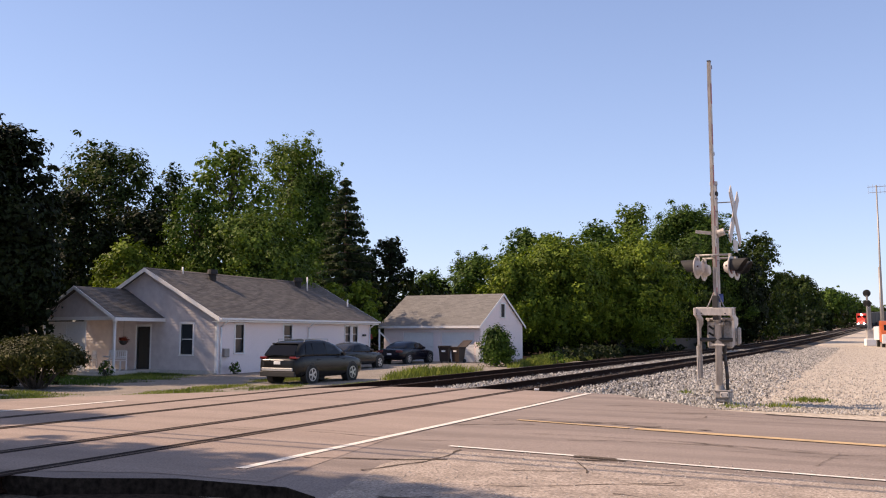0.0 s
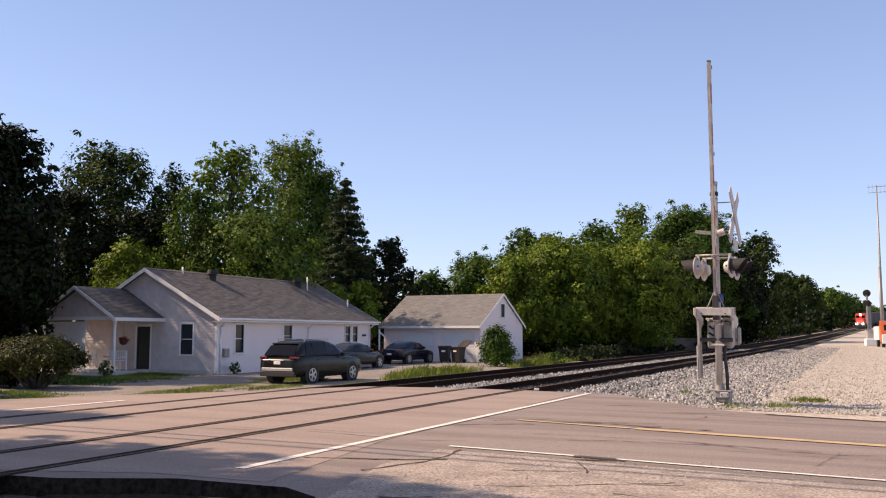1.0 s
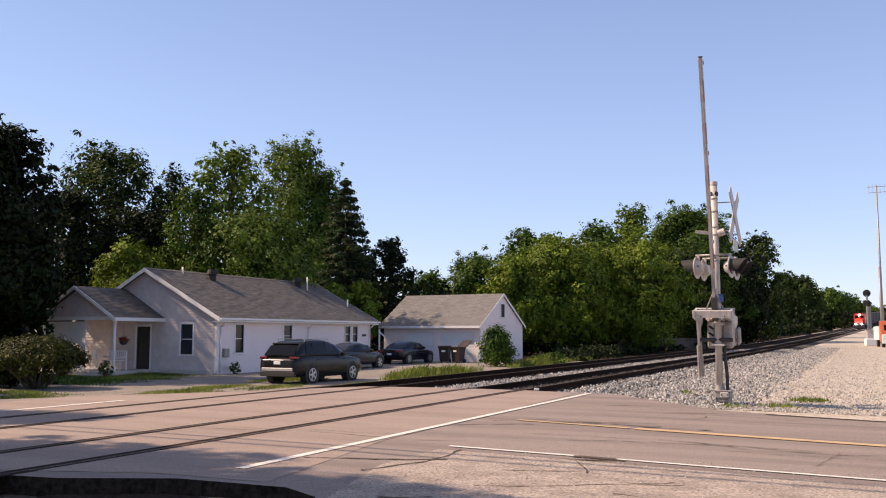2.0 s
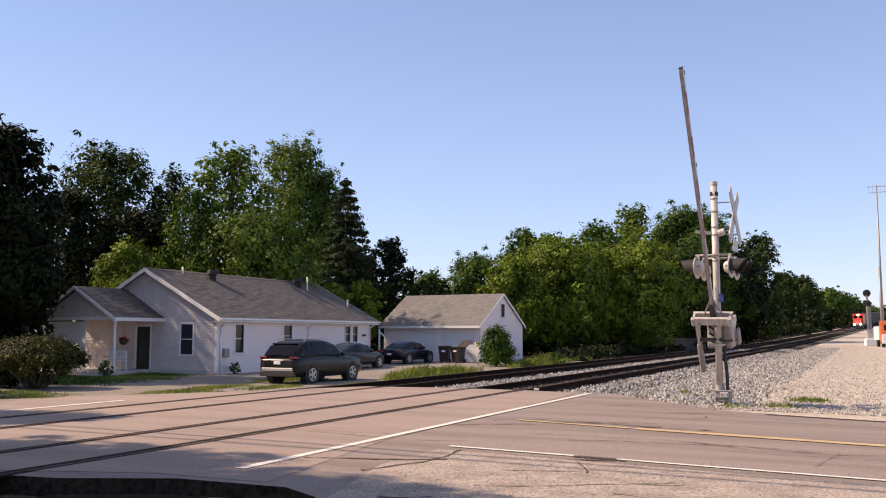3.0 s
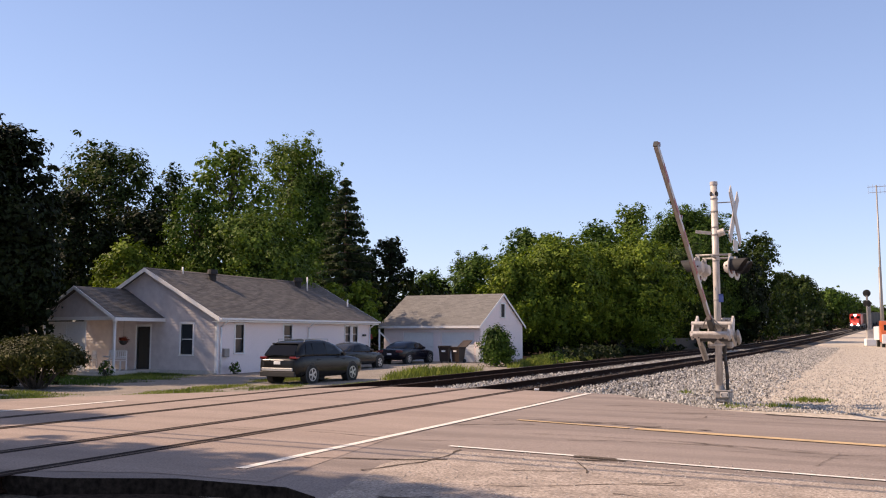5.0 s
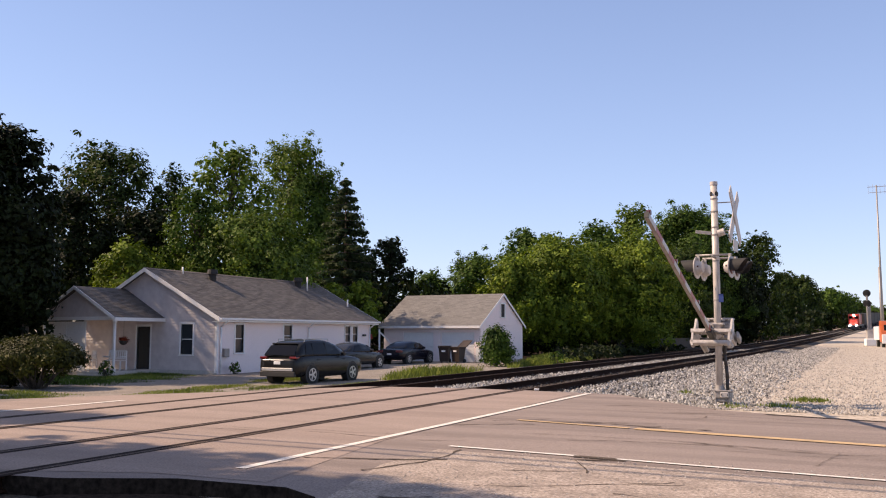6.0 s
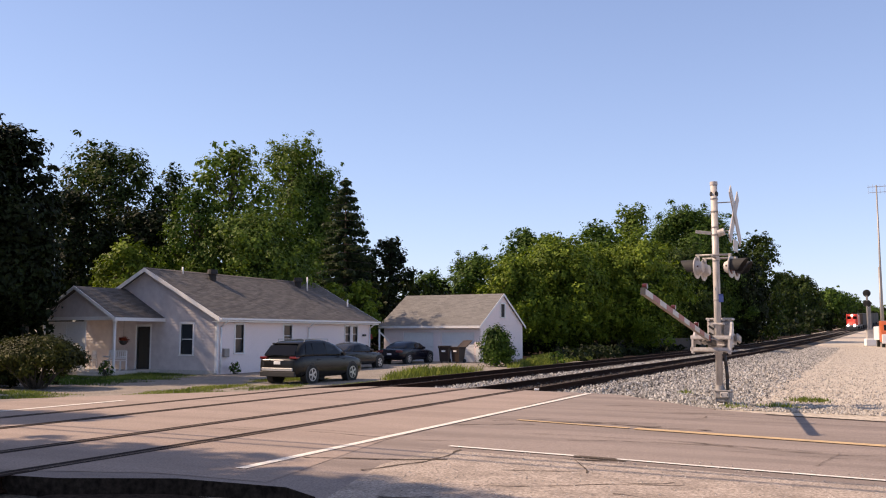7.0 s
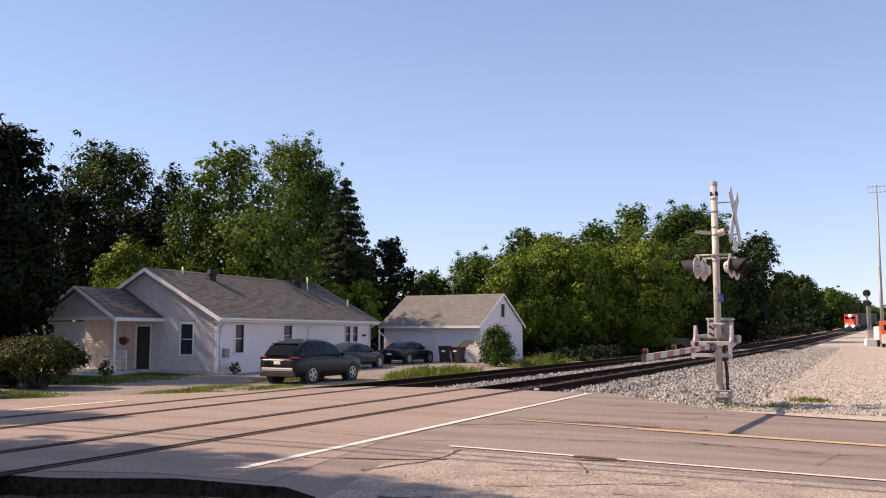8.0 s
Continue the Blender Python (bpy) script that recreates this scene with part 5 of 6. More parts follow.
        for y in axles[:1] + [sum(axles) / 2 + 0.35]:
            part("door_handle", box((sx * (half - 0.01) - 0.02, y + 0.3, belt - 0.16), (sx * (half - 0.01) + 0.02, y + 0.5, belt - 0.13), 0.006), M_BLACKTRIM, car)
    return car


def add_ring(bm, c, r0, r1, w, n=28):
    vs = []
    for i in range(n):
        a = 2 * math.pi * i / n
        vs.append([bm.verts.new((c[0] + d, c[1] + r * math.cos(a), c[2] + r * math.sin(a))) for r, d in ((r0, -w / 2), (r1, -w / 2), (r1, w / 2), (r0, w / 2))])
    fs = []
    for i in range(n):
        a, b = vs[i], vs[(i + 1) % n]
        for k in range(4):
            fs.append(bm.faces.new((a[k], a[(k + 1) % 4], b[(k + 1) % 4], b[k])))
    bmesh.ops.recalc_face_normals(bm, faces=fs)


def build_cars():
    grey = plain("dark_grey_car_paint", (0.013, 0.0125, 0.0125), 0.22, 0.0, wear=0.06)
    grey.node_tree.nodes["Principled BSDF"].inputs["Specular IOR Level"].default_value = 0.3
    lower = [(-0.02, 0.36, 0.86, 0.74), (0.05, 0.28, 0.98, 0.88), (0.35, 0.24, 1.06, 0.94), (1.2, 0.21, 1.07, 0.945), (2.4, 0.20, 1.05, 0.945), (3.35, 0.20, 1.03, 0.945), (4.15, 0.22, 0.96, 0.93), (4.62, 0.28, 0.84, 0.85), (4.80, 0.36, 0.70, 0.66)]
    cabin = [(0.12, 1.06, 0.86, 0.80), (0.42, 1.50, 0.87, 0.70), (0.72, 1.64, 0.875, 0.69), (1.7, 1.69, 0.88, 0.70), (2.5, 1.64, 0.88, 0.69), (2.98, 1.46, 0.875, 0.70), (3.68, 1.07, 0.85, 0.80)]
    panes = [[(0.62, 0.12), (1.05, 0.1), (1.12, 0.88), (0.80, 0.86)], [(1.12, 0.1), (1.95, 0.08), (1.95, 0.92), (1.18, 0.9)], [(2.02, 0.08), (3.0, 0.08), (2.72, 0.86), (2.02, 0.92)]]
    lamps = [
        ((0.52, 0.03, 0.95), (0.85, 0.26, 1.04), M_TAIL, "tail_lamp", "red tail lamp"),
        ((-0.72, -0.03, 0.50), (0.72, 0.10, 0.62), M_SILVER, "bumper_trim", "silver bumper strip"),
        ((-0.80, -0.02, 0.30), (0.80, 0.12, 0.48), M_BLACKTRIM, "bumper", "black lower bumper"),
        ((-0.16, -0.02, 0.74), (0.16, 0.03, 0.86), M_TRIM, "licence_plate", "pale plate with plain bars"),
        ((-0.30, -0.015, 0.88), (0.30, 0.04, 0.92), M_SILVER, "tailgate_trim", ""),
        ((-0.58, 0.42, 1.50), (0.58, 0.62, 1.55), grey, "roof_spoiler", ""),
    ]
    suv = build_car(pose(-19.95, 27.22, ground_z(-19.9, 29) + 0.005, 0, 0, -1.5), grey, "dark grey compact sport utility vehicle parked on gravel", lower, cabin, [0.97, 3.74], 0.35, 1.05, panes,
                    ((0.14, 1.10, 0.70), (0.42, 1.46, 0.60), -0.035), ((3.60, 1.10, 0.72), (3.0, 1.43, 0.62), 0.035), 0.93, lamps, True)
    for sx in (-1, 1):
        bm = tube((sx * 0.62, 0.85, 1.69), (sx * 0.62, 2.4, 1.69), 0.016, n=8)
        add_tube(bm, (sx * 0.62, 0.85, 1.58), (sx * 0.62, 0.85, 1.69), 0.018, n=8)
        add_tube(bm, (sx * 0.62, 2.4, 1.58), (sx * 0.62, 2.4, 1.69), 0.018, n=8)
        part("roof_rail", bm, M_SILVER, suv, "silver roof rail")
    # two low cars further in
    for x, y, rz, col, lb in ((-24.9, 38.4, -1.0, (0.05, 0.05, 0.052), "dark grey sedan parked beside the white house"), (-26.1, 46.9, -2.0, (0.012, 0.014, 0.03), "dark navy coupe parked before the garage")):
        paint = plain("car_paint", tuple(c * 0.5 for c in col), 0.22, 0.0, wear=0.05)
        paint.node_tree.nodes["Principled BSDF"].inputs["Specular IOR Level"].default_value = 0.35
        lo2 = [(0.0, 0.42, 0.80, 0.66), (0.08, 0.32, 0.90, 0.80), (0.5, 0.24, 0.95, 0.88), (1.4, 0.20, 0.93, 0.89), (2.6, 0.20, 0.90, 0.89), (3.3, 0.21, 0.87, 0.88), (4.1, 0.24, 0.78, 0.84), (4.45, 0.30, 0.66, 0.70), (4.58, 0.36, 0.56, 0.50)]
        ca2 = [(0.55, 0.95, 0.80, 0.74), (1.15, 1.26, 0.82, 0.62), (1.6, 1.39, 0.83, 0.60), (2.2, 1.41, 0.83, 0.61), (2.7, 1.30, 0.83, 0.62), (3.35, 0.93, 0.80, 0.74)]
        pa2 = [[(1.05, 0.12), (1.75, 0.08), (1.78, 0.9), (1.4, 0.86)], [(1.82, 0.08), (2.95, 0.08), (2.62, 0.86), (1.84, 0.9)]]
        la2 = [((0.45, 0.0, 0.72), (0.82, 0.28, 0.86), M_TAIL, "tail_lamp", "red tail lamp"), ((-0.16, -0.012, 0.56), (0.16, 0.05, 0.68), M_TRIM, "licence_plate", "pale plate with plain bars")]
        build_car(pose(x, y, ground_z(x, y + 2) + 0.005, 0, 0, rz), paint, lb, lo2, ca2, [0.95, 3.62], 0.32, 0.92, pa2,
                  ((0.66, 0.98, 0.66), (1.2, 1.24, 0.56), -0.03), ((3.28, 0.97, 0.68), (2.74, 1.27, 0.56), 0.03), 0.875, la2)


# ---- yard things ----
def build_bin(m, lid_open, label):
    b = thing("wheelie_bin", m, label, "bin", "bins before the garage")
    paint = plain("brown_plastic", (0.03, 0.017, 0.013), 0.6)
    bm = bmesh.new()
    rows = []
    for z, w, d in ((0.08, 0.26, 0.28), (0.9, 0.32, 0.37), (0.98, 0.36, 0.41), (1.02, 0.36, 0.41)):
        rows.append([bm.verts.new(p) for p in ((-w, -d, z), (w, -d, z), (w, d, z), (-w, d, z))])
    for a, c in zip(rows, rows[1:]):
        for i in range(4):
            bm.faces.new((a[i], a[(i + 1) % 4], c[(i + 1) % 4], c[i]))
    bm.faces.new(rows[0])
    bmesh.ops.recalc_face_normals(bm, faces=bm.faces[:])
    part("bin_body", bm, paint, b)
    lid = box((-0.37, -0.43, 0.0), (0.37, 0.41, 0.06), 0.025, pose(0, 0.41, 1.03, 0 if not lid_open else -150, 0, 0) @ pose(0, -0.41, 0))
    part("lid", lid, paint, b)
    part("label_patch", box((-0.12, -0.385, 0.70), (0.12, -0.345, 0.80)), M_TRIM, b, "pale sticker")
    for x in (-0.28, 0.28):
        part("bin_wheel", tube((x - 0.04, 0.30, 0.13), (x + 0.04, 0.30, 0.13), 0.13, n=16), M_RUBBER, b)
    part("bin_handle", tube((-0.3, 0.46, 0.97), (0.3, 0.46, 0.97), 0.018, n=8), paint, b)
    return b


def build_shrub(x, y, w, d, h, tone, seed, label, name="shrub", leaf=0.13, clumps=46, z0=None):
    rng = np.random.default_rng(seed)
    rnd = random.Random(seed)
    g = ground_z(x, y) if z0 is None else z0
    s = thing(name, pose(x, y, g), label, "shrub")
    bm = bmesh.new()
    cs, rs = [], []
    for i in range(clumps):
        a = i * 2.4 + rnd.uniform(-0.3, 0.3)
        v = (i + 0.5) / clumps
        rr = math.sqrt(rnd.uniform(0.05, 1)) * math.sqrt(max(0.05, 1 - (v * 1.02 - 0.12) ** 2))
        c = Vector((math.cos(a) * rr * w * 0.42, math.sin(a) * rr * d * 0.42, h * (0.10 + 0.78 * v)))
        cs.append(tuple(c))
        rs.append(min(w, h) * rnd.uniform(0.15, 0.26))
        if i % 3 == 0:
            limb_mesh(bm, (rnd.uniform(-0.1, 0.1), rnd.uniform(-0.1, 0.1), 0), c, 0.03, 0.008, 5, 0.1, rnd)
    part("stem", bm, M_BARK, s)
    V, Fc = leaf_cloud(cs, rs, 5.5 / (leaf * leaf), leaf, rng, 0.85)
    V[:, 2] = np.maximum(V[:, 2], 0.03)
    raw("foliage", V.tolist(), Fc.tolist(), LEAF[tone], s)
    return s


def build_bush(x, y, w, d, h, seed):
    """A clipped spreading bush: a broad flat dome of leaves on bare forked stems."""
    rng, rnd = np.random.default_rng(seed), random.Random(seed)
    b = thing("clipped_bush", pose(x, y, ground_z(x, y)), "clipped olive-green bush with a flat dome over bare stems", "shrub")
    bm = bmesh.new()
    cs, rs = [], []
    for i in range(130):
        a, rr = i * 2.4, math.sqrt((i + 0.5) / 130)
        top = h * (0.90 - 0.36 * rr ** 2.4)
        low = h * (0.42 - 0.10 * rr)
        z = top if i % 3 else rnd.uniform(low, top)
        c = Vector((math.cos(a) * rr * w * 0.47, math.sin(a) * rr * d * 0.47, z + rnd.uniform(-0.05, 0.05)))
        cs.append(tuple(c))
        rs.append(rnd.uniform(0.30, 0.46))
        if i % 4 == 0:
            foot = (math.cos(a) * rr * 0.35, math.sin(a) * rr * 0.3, 0.0)
            limb_mesh(bm, foot, c - Vector((0, 0, 0.1)), 0.035, 0.010, 6, 0.08, rnd)
    for i in range(26):
        a, rr = rnd.uniform(0, 6.28), rnd.uniform(0.1, 0.8)
        cs.append((math.cos(a) * rr * w * 0.3, math.sin(a) * rr * d * 0.3, rnd.uniform(0.12, 0.5) * h))
        rs.append(rnd.uniform(0.10, 0.2))
    part("stem", bm, M_BARK, b, "bare brown stems")
    V, Fc = leaf_cloud(cs, rs, 5.5 / 0.0072, 0.085, rng, 0.8)
    V[:, 2] = np.maximum(V[:, 2], 0.03)
    raw("foliage", V.tolist(), Fc.tolist(), LEAF["bush"], b)
    return b


def grass_patch(name, spots, count, hgt, label, mat, seed=9):
    """Blades scattered over ellipses (x, y, rx, ry)."""
    rng = np.random.default_rng(seed)
    V, Fc = [], []
    tot = sum(s[2] * s[3] for s in spots)
    for sx, sy, rx, ry in spots:
        n = int(count * rx * ry / tot)
        for _ in range(n):
            a, r = rng.uniform(0, 6.28), math.sqrt(rng.random())
            wob = 1 + 0.25 * math.sin(a * 5 + sx)
            x, y = sx + rx * r * wob * math.cos(a), sy + ry * r * wob * math.sin(a)
            z = ground_z(x, y) - 0.01
            h = hgt * rng.uniform(0.35, 1.15) * (1.15 - 0.6 * r)
            b = rng.uniform(0, 6.28)
            w = 0.010 + 0.02 * h
            lx, ly = rng.normal(0, 0.28 * h, 2)
            k = len(V)
            V += [(x - w * math.cos(b), y - w * math.sin(b), z), (x + w * math.cos(b), y + w * math.sin(b), z), (x + lx * 0.4 + w * 0.7 * math.cos(b), y + ly * 0.4 + w * 0.7 * math.sin(b), z + h * 0.6), (x + lx, y + ly, z + h)]
            Fc += [(k, k + 1, k + 2), (k, k + 2, k + 3)]
    raw(name, V, Fc, mat, kind="stuff", label=label, category="grass")


def build_yard():
    build_bin(pose(-24.4, 51.2, ground_z(-24.4, 51.2), 0, 0, 12), False, "dark brown plastic wheelie bin, lid shut")
    build_bin(pose(-23.5, 51.3, ground_z(-23.5, 51.3), 0, 0, -10), True, "dark brown plastic wheelie bin, lid thrown open")
    build_shrub(-18.9, 46.4, 2.3, 2.0, 2.35, "mid", 71, "bushy green shrub beside the garage", leaf=0.12)
    build_shrub(-16.7, 50.5, 1.6, 1.5, 0.8, "mid", 72, "low weeds beside the track", leaf=0.14, clumps=20)
    build_bush(-25.9, 21.5, 3.7, 2.8, 1.80, 73)
    build_shrub(-28.0, 21.4, 2.8, 2.4, 1.8, "dark", 74, "dense rounded dark evergreen bush", leaf=0.085, clumps=60)
    build_shrub(-26.9, 33.4, 0.6, 0.8, 0.62, "mid", 75, "small green plant against the white wall", leaf=0.08, clumps=14)
    build_shrub(-30.75, 29.2, 0.9, 0.7, 0.75, "mid", 76, "small flowering plant beside the porch", leaf=0.08, clumps=16)
    build_shrub(-33.2, 28.9, 1.0, 0.7, 0.6, "mid", 77, "low leafy plant before the porch", leaf=0.08, clumps=16)
    # bench on the porch
    b = thing("bench", pose(-32.1, 31.0, -0.27, 0, 0, 4), "white painted wooden slat bench on the porch", "bench")
    for x in (-0.5, 0.5):
        for y in (-0.2, 0.2):
            part("leg", box((x - 0.03, y - 0.03, 0), (x + 0.03, y + 0.03, 0.44 if y < 0 else 0.92), 0.005), M_TRIM, b)
        part("armrest", box((x - 0.035, -0.26, 0.62), (x + 0.035, 0.2, 0.66), 0.006), M_TRIM, b)
    for y in (-0.18, -0.05, 0.08):
        part("seat_slat", box((-0.55, y, 0.44), (0.55, y + 0.11, 0.465), 0.005), M_TRIM, b)
    part("back_rail", box((-0.47, 0.19, 0.86), (0.47, 0.225, 0.94), 0.006), M_TRIM, b)
    part("back_rail", box((-0.47, 0.19, 0.52), (0.47, 0.225, 0.58), 0.006), M_TRIM, b)
    for k in range(7):
        part("back_slat", box((-0.42 + k * 0.13, 0.195, 0.58), (-0.36 + k * 0.13, 0.22, 0.86), 0.004), M_TRIM, b)
    # hanging flower basket by the door
    f = thing("hanging_basket", pose(-32.2, 31.6, 1.1), "dark hanging basket with red flowers", "plant basket")
    bm = bmesh.new()
    bmesh.ops.create_uvsphere(bm, u_segments=14, v_segments=8, radius=0.2)
    bmesh.ops.bisect_plane(bm, geom=bm.verts[:] + bm.edges[:] + bm.faces[:], plane_co=(0, 0, 0.02), plane_no=(0, 0, 1), clear_outer=True)
    part("basket", bm, M_BARK, f)
    part("hanger", tube((0, 0, 0), (0, 0, 1.05), 0.006, n=6), M_DARKSTEEL, f)
    V, Fc = leaf_cloud([(0, 0, 0.1), (0.1, 0.05, 0.02), (-0.1, 0, 0.05)], [0.25, 0.2, 0.2], 1500, 0.07, np.random.default_rng(3))
    raw("flowers", V.tolist(), Fc.tolist(), leafy("red_petals", (0.22, 0.02, 0.015), (0.35, 0.08, 0.04)), f)
    c = thing("garden_chair", pose(-34.0, 31.3, -0.27, 0, 0, -20), "white metal garden chair on the porch", "chair")
    for x in (-0.22, 0.22):
        for y in (-0.2, 0.2):
            part("leg", tube((x, y, 0), (x * 0.95, y * 0.9, 0.42 if y < 0 else 0.9), 0.014, n=8), M_TRIM, c)
        part("armrest", tube((x, -0.22, 0.63), (x, 0.2, 0.66), 0.016, n=8), M_TRIM, c)
    part("seat", box((-0.24, -0.22, 0.42), (0.24, 0.2, 0.45), 0.01), M_TRIM, c)
    part("backrest", box((-0.22, 0.17, 0.5), (0.22, 0.2, 0.9), 0.02), M_TRIM, c)
    tb = thing("side_table", pose(-33.45, 30.3, -0.27), "small dark metal table on the porch", "table")
    part("tabletop", box((-0.35, -0.25, 0.48), (0.35, 0.25, 0.51), 0.008), M_DARKSTEEL, tb)
    for x in (-0.3, 0.3):
        for y in (-0.2, 0.2):
            part("leg", tube((x, y, 0), (x, y, 0.48), 0.014, n=8), M_DARKSTEEL, tb)
    # striped flag and frame at the house's far corner
    w = thing("swing_frame", pose(-28.9, 50.6, ground_z(-28.9, 50.6), 0, 0, 20), "white wooden frame with a red cloth beside the garage", "frame")
    part("post", box((-0.05, -0.05, 0), (0.05, 0.05, 2.15), 0.006), M_TRIM, w)
    part("brace", box((-0.04, -0.03, -0.85), (0.04, 0.03, 0.85), 0.006, pose(0.55, 0, 1.45, 0, -45, 0)), M_TRIM, w)
    bm = box((-0.75, -0.015, 1.55), (-0.06, 0.015, 1.85), 0.006, pose(0, 0, 0.05, 0, -14, 0))
    part("cloth", bm, plain("red_cloth", (0.45, 0.07, 0.05), 0.8), w, "faded red cloth")
    # board fence at the back, under the trees
    old = surface("old_fence_wood", (0.045, 0.04, 0.035), (0.10, 0.09, 0.08), fine=8, coarse=1, stretch=(3, 3, 0.4))
    fe = thing("fence", pose(-24.6, 76.0, -0.44, 0, 0, 73), "low weathered grey board fence under the trees", "fence")
    me = bpy.data.meshes.new("fence_board")
    bm = box((-0.07, -0.012, 0.05), (0.07, 0.012, 1.45), 0.004)
    bm.to_mesh(me)
    bm.free()
    me.materials.append(old)
    rnd = random.Random(4)
    for k in range(180):
        o = new("fence_board", me)
        o.parent = fe
        o.matrix_basis = pose(k * 0.158, 0, rnd.uniform(-0.03, 0.03), 0, rnd.uniform(-0.7, 0.7), 0)
    for k in range(12):
        part("fence_post", box((k * 2.5 - 0.05, 0.02, 0), (k * 2.5 + 0.05, 0.12, 1.35)), old, fe)
    for z in (0.35, 1.1):
        part("fence_rail", box((0, 0.014, z), (28.4, 0.06, z + 0.09)), old, fe)
    li = thing("litter", pose(-7.55, 21.25, 0.0, 0, 0, 25), "crumpled white paper cup beside the rail", "litter")
    part("cup", tube((-0.06, 0, 0.03), (0.06, 0, 0.027), 0.03, 0.023, 10), M_TRIM, li)
    grass_patch("tall_weeds", [(-17.3, 33.5, 0.7, 2.6), (-17.6, 37.5, 0.6, 3.0), (-18.3, 36.0, 0.9, 2.2), (-17.6, 50.0, 0.8, 5.0), (-18.8, 58.0, 1.5, 4.0), (-20.6, 65.0, 2.2, 5.0)], 17000, 0.5, "tall green weeds beside the track", M_GRASS, 9)
    grass_patch("yard_grass", [(-20.0, 22.0, 1.1, 1.6), (-20.6, 24.6, 0.8, 2.0), (-18.9, 25.6, 0.7, 1.8), (-24.6, 19.6, 2.4, 0.7), (-30.0, 30.8, 2.4, 1.3), (-28.5, 28.5, 2.5, 1.6), (-33.5, 27.5, 2.5, 1.6), (-22.6, 18.3, 1.2, 1.0), (-18.0, 20.4, 0.6, 1.2), (-16.6, 24.5, 0.4, 3.0), (-17.0, 28.5, 0.6, 2.5), (-21.5, 30, 1.2, 2.0)], 30000, 0.13, "short patchy summer grass", M_GRASS, 10)
    # lawn blades use a darker green than the yard's, shade put into colour
    grass_patch("lawn", [(-33, 26, 6.5, 3.2), (-30.5, 31.2, 3.0, 0.9), (-27.2, 25.0, 2.0, 2.0), (-40, 27, 4, 4)], 26000, 0.16, "lawn before the house, in a darker green for its shade", LEAF["mid"], 12)
    grass_patch("lot_weeds", [(-1.15, 20.9, 0.45, 0.5), (-4.0, 22.0, 0.18, 0.3), (-1.6, 18.9, 0.4, 0.25), (-2.4, 18.4, 0.3, 0.2)], 900, 0.13, "thin dry weeds in gravel", M_GRASS, 11)


def build_cables():
    """Overhead cables across the road, south of the crossing."""
    for a, b in (((-60.00, 8.82, 7.14), (40.00, 5.77, 6.81)), ((-60.00, 8.03, 7.15), (40.00, 5.86, 6.81))):
        c = thing("overhead_cable", pose(0, 0, 0), "thin black overhead cable strung across the road", "cable")
        part("cable", tube(a, b, 0.03, n=6), M_BLACKMATT, c)


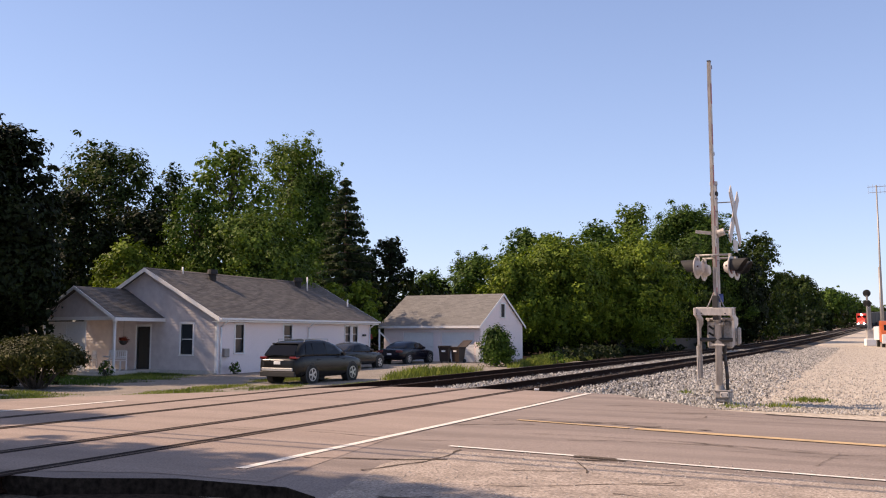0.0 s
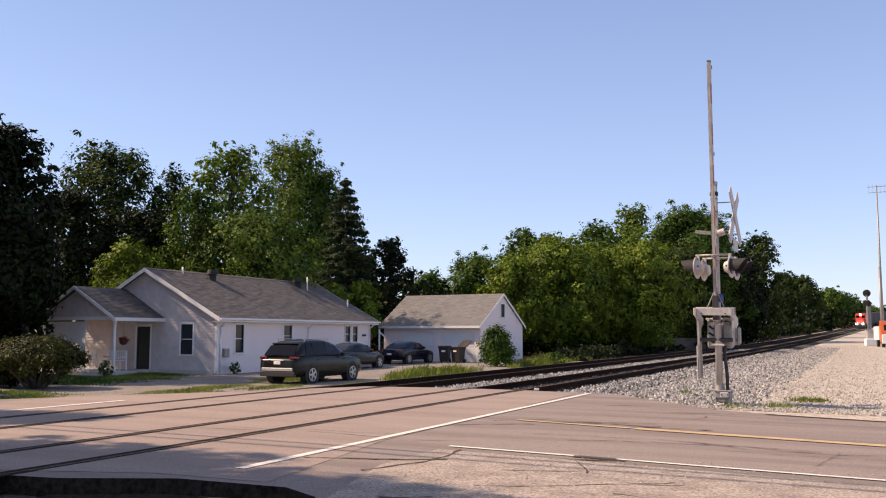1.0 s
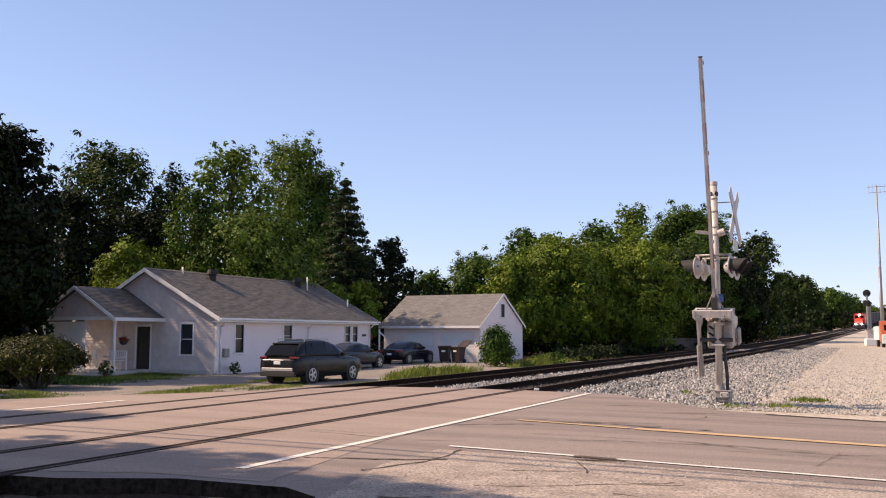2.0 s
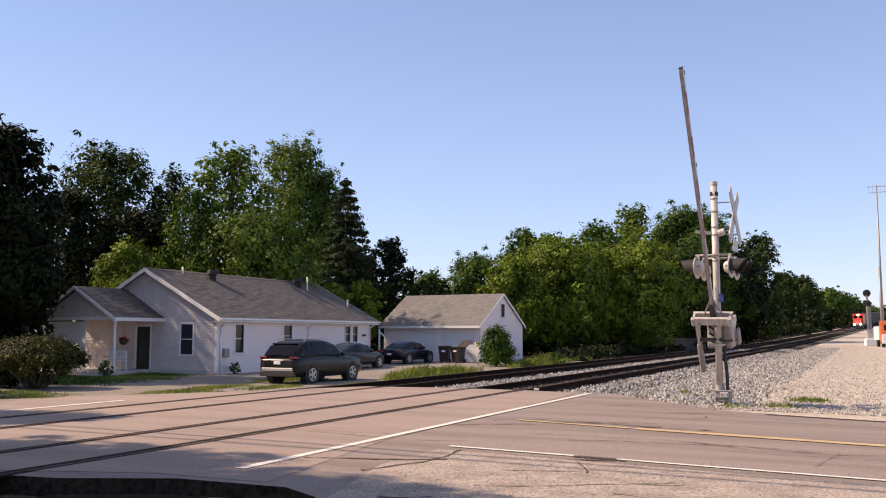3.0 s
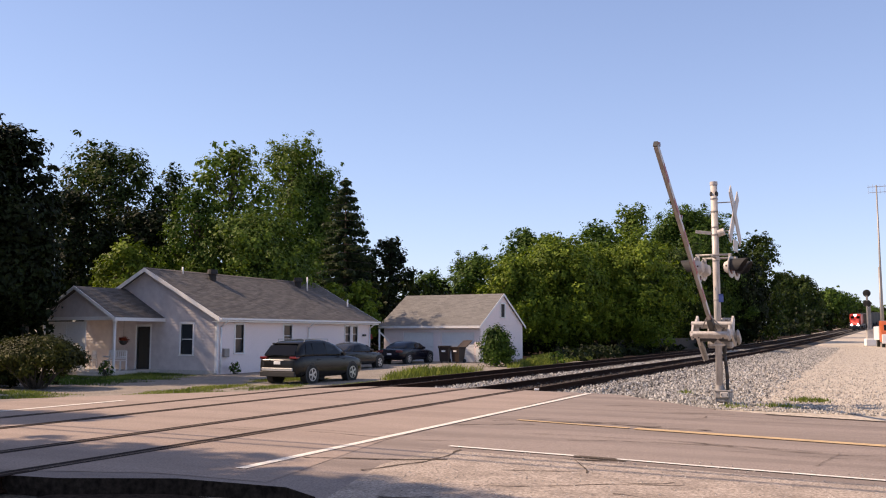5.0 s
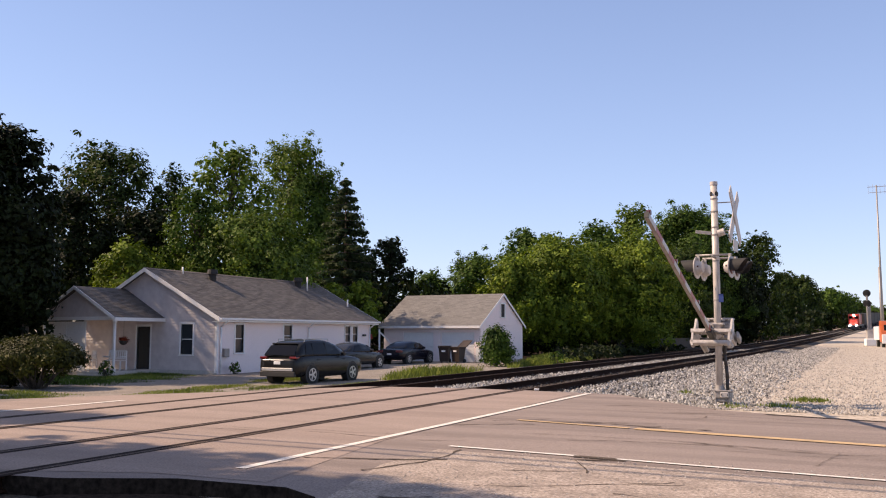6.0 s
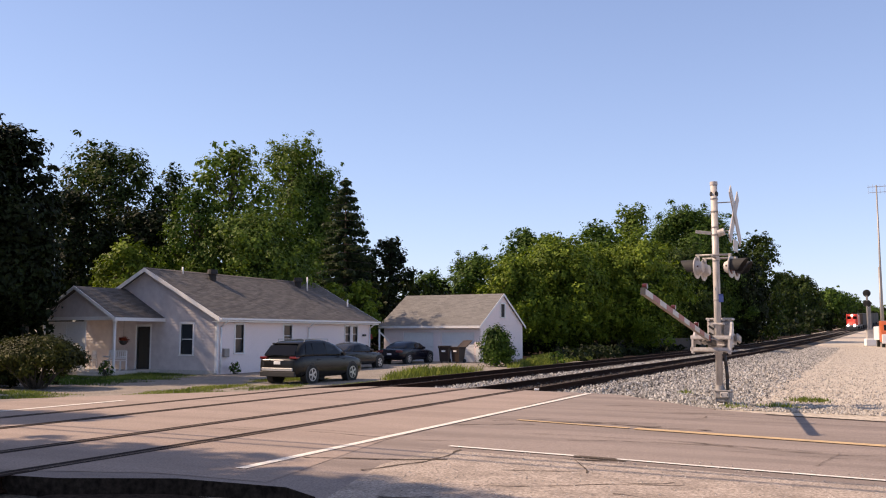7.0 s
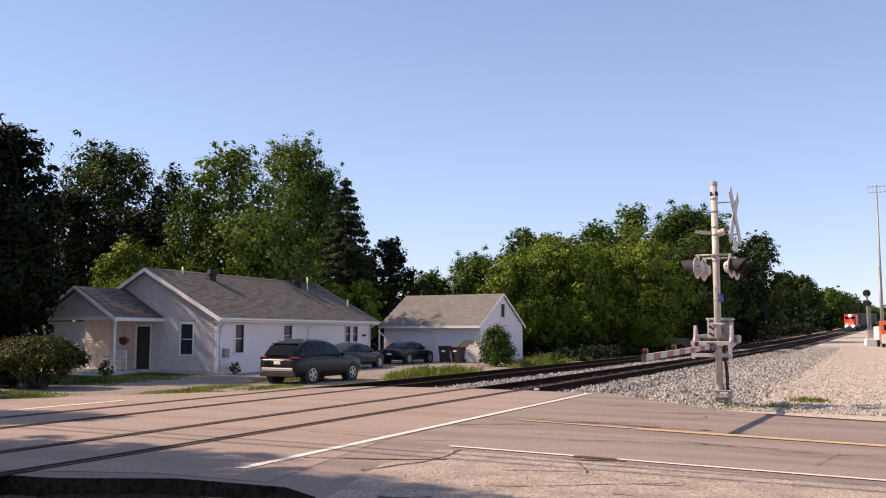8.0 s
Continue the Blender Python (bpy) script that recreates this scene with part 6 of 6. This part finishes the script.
# ---- along the line, far off ----
def build_far():
    s = thing("block_signal", pose(0.5, 133.0, ground_z(0.5, 133)), "railway block signal with two black round heads", "railway signal")
    part("mast", tube((0, 0, 0), (0, 0, 6.9), 0.14, n=12), M_STEEL, s)
    for z in (6.75, 5.35):
        h = part("signal_head", tube((0, -0.30, z), (0, 0.05, z), 0.22, n=18), M_BLACKMATT, s)
        part("backboard", tube((0, -0.08, z), (0, -0.05, z), 0.5, n=28), M_BLACKMATT, h, "black round backboard")
        for k in (-0.22, 0.22):
            part("signal_hood", tube((0, -0.5, z + k), (0, -0.08, z + k), 0.13, n=12), M_BLACKMATT, h)
    part("ladder", box((0.16, -0.02, 0.2), (0.42, 0.02, 5.6)), M_STEEL, s)
    part("signal_base", box((-0.35, -0.35, -0.2), (0.35, 0.35, 0.25), 0.03), M_CONCRETE, s)
    c = thing("relay_case", pose(0.75, 126.0, ground_z(0.75, 126), 0, 0, 8), "silver railway relay case with a low white block", "relay case")
    part("case", box((-0.5, -0.5, 0.15), (0.5, 0.5, 1.7), 0.03), M_ALU, c)
    part("case_roof", box((-0.58, -0.58, 1.70), (0.58, 0.58, 1.78), 0.02), M_ALU, c)
    part("case_base", box((-0.6, -0.6, -0.1), (0.6, 0.6, 0.15), 0.02), M_CONCRETE, c)
    b = thing("concrete_block", pose(0.55, 112.0, ground_z(0.55, 112) - 0.03, 0, 0, 15), "white painted block on the gravel", "block")
    part("block_body", box((-0.55, -0.4, 0), (0.55, 0.4, 0.85), 0.08), M_TRIM, b)
    p = thing("utility_pole", pose(2.05, 118.0, ground_z(2, 118)), "tall slim grey pole with an aerial on top", "pole")
    part("pole", tube((0, 0, 0), (0, 0, 19.4), 0.16, 0.08, 12), M_STEEL, p, smooth=True)
    part("crossarm", tube((-1.0, 0, 19.2), (1.2, 0, 19.2), 0.035, n=8), M_STEEL, p)
    part("crossarm", tube((-0.8, 0, 18.5), (1.1, 0, 18.5), 0.03, n=8), M_STEEL, p)
    for x in (-0.9, -0.4, 0.4, 0.9):
        part("aerial_rod", tube((x, 0, 18.3), (x, 0, 19.5), 0.015, n=6), M_STEEL, p)
    p2 = thing("utility_pole", pose(1.85, 112.0, ground_z(1.85, 112)), "short grey wooden pole", "pole")
    part("pole", tube((0, 0, 0), (0, 0, 9.0), 0.15, 0.13, 12), M_STEEL, p2, smooth=True)
    # work truck on the lot
    orange = plain("orange_paint", (0.62, 0.13, 0.035), 0.4, coat=0.4)
    t = thing("work_truck", pose(2.55, 104.0, ground_z(2.5, 104), 0, 0, 6), "orange and white work truck parked on the lot", "truck")
    bm = bmesh.new()
    prism([(-1.5, 0.55), (-1.5, 1.6), (-1.2, 2.75), (0.6, 2.8), (0.6, 0.55)], "x", -1.05, 1.05, bm)
    part("cab", bm, orange, t, "orange cab")
    part("windscreen", box((-0.85, -1.46, 1.65), (0.85, -1.28, 2.35), 0.02, pose(0, 0, 0)), M_CARGLASS, t)
    part("bumper", box((-1.1, -1.7, 0.4), (1.1, -1.5, 1.35), 0.04), M_TRIM, t, "white front")
    part("truck_bed", box((-1.15, 0.7, 0.75), (1.15, 4.6, 2.2), 0.04), M_TRIM, t, "white utility body")
    part("chassis", box((-0.6, -1.4, 0.45), (0.6, 4.6, 0.75)), M_BLACKTRIM, t)
    for y in (-0.7, 3.4):
        for x in (-1.0, 0.75):
            part("wheel", tube((x, y, 0.45), (x + 0.28, y, 0.45), 0.45, n=18), M_RUBBER, t)


def build_train():
    red = plain("locomotive_red", (0.50, 0.045, 0.03), 0.45, coat=0.3)
    dark = plain("locomotive_black", (0.02, 0.02, 0.022), 0.6)
    lamp = glow("locomotive_lamp", (1.0, 0.97, 0.93), 60.0)
    t = thing("freight_train", pose(-8.72 + curve_x(312), 312, 0), "red locomotive with lit headlights hauling dark freight cars", "train")
    # the front looks towards -y
    part("pilot", box((-1.45, -0.35, 0.15), (1.45, 0.1, 1.15), 0.05), dark, t)
    part("frame", box((-1.5, 0.1, 0.95), (1.5, 20.5, 1.4), 0.03), dark, t)
    part("nose", box((-1.1, 0.5, 1.4), (1.1, 2.6, 3.05), 0.15), red, t, "red low nose")
    part("cab", box((-1.5, 2.6, 1.4), (1.5, 5.2, 4.55), 0.12), red, t, "red cab")
    part("windscreen", box((-1.25, 2.56, 3.2), (-0.3, 2.64, 3.9), 0.03), M_CARGLASS, t)
    part("windscreen", box((0.3, 2.56, 3.2), (1.25, 2.64, 3.9), 0.03), M_CARGLASS, t)
    part("hood", box((-0.95, 5.2, 1.4), (0.95, 19.8, 4.3), 0.1), red, t)
    part("headlight", tube((0, 2.45, 4.15), (0, 2.56, 4.15), 0.26, n=20), lamp, t, "bright white headlight")
    for x in (-0.85, 0.85):
        part("ditch_light", tube((x, -0.45, 1.35), (x, -0.34, 1.35), 0.24, n=20), lamp, t, "bright white ditch light")
    for y in (3.6, 16.8):
        part("truck_frame", box((-1.2, y - 1.9, 0.25), (1.2, y + 1.9, 0.95), 0.05), dark, t)
    car_paint = plain("freight_car_grey", (0.028, 0.026, 0.025), 0.8)
    for k in range(5):
        y = 22.0 + k * 17.2
        part("freight_car", box((-1.55, y, 1.1), (1.55, y + 16.2, 4.6), 0.08), car_paint, t, "weathered grey freight car")
        for yy in (y + 2.4, y + 13.8):
            part("bogie", box((-1.15, yy - 1.2, 0.1), (1.15, yy + 1.2, 1.1), 0.05), dark, t)
    return t


# ---- build ----
build_ground()
build_drive()
build_wood_floor()
build_road()
build_ballast()
build_house()
build_garage()
signal, gate_arm = build_signal()
train = build_train()
build_cars()
build_yard()
build_far()
build_cables()
build_trees()
build_track(RAIL_X[1], RAIL_X[0], "rusty steel railway track on dark wooden ties")
build_track(RAIL_X[3], RAIL_X[2], "second rusty railway track on dark wooden ties")
stones("ballast_stones", 38000, on_bed, (0.025, 0.06), M_GRAVEL, "loose grey crushed ballast stones", "gravel")
stones("stained_stones", 7000, on_bed_dark, (0.025, 0.055), M_GRAVEL_DARK, "dark ballast stones between the rails, oil stain and shade in their colour", "gravel")
stones("apron_grit", 1800, on_apron, (0.004, 0.011), M_LOTSTONE, "loose grit on the weathered apron", "gravel")
stones("ballast_spill", 17000, on_spill, (0.022, 0.052), M_GRAVEL, "grey ballast stones spilled along the lot", "gravel")
stones("lot_gravel", 30000, on_lot, (0.010, 0.030), M_LOTSTONE, "pale crushed gravel over the lot", "gravel")
stones("drive_gravel", 4000, on_drive, (0.012, 0.032), M_LOTSTONE, "grey loose gravel on the driveway", "gravel")
motions()
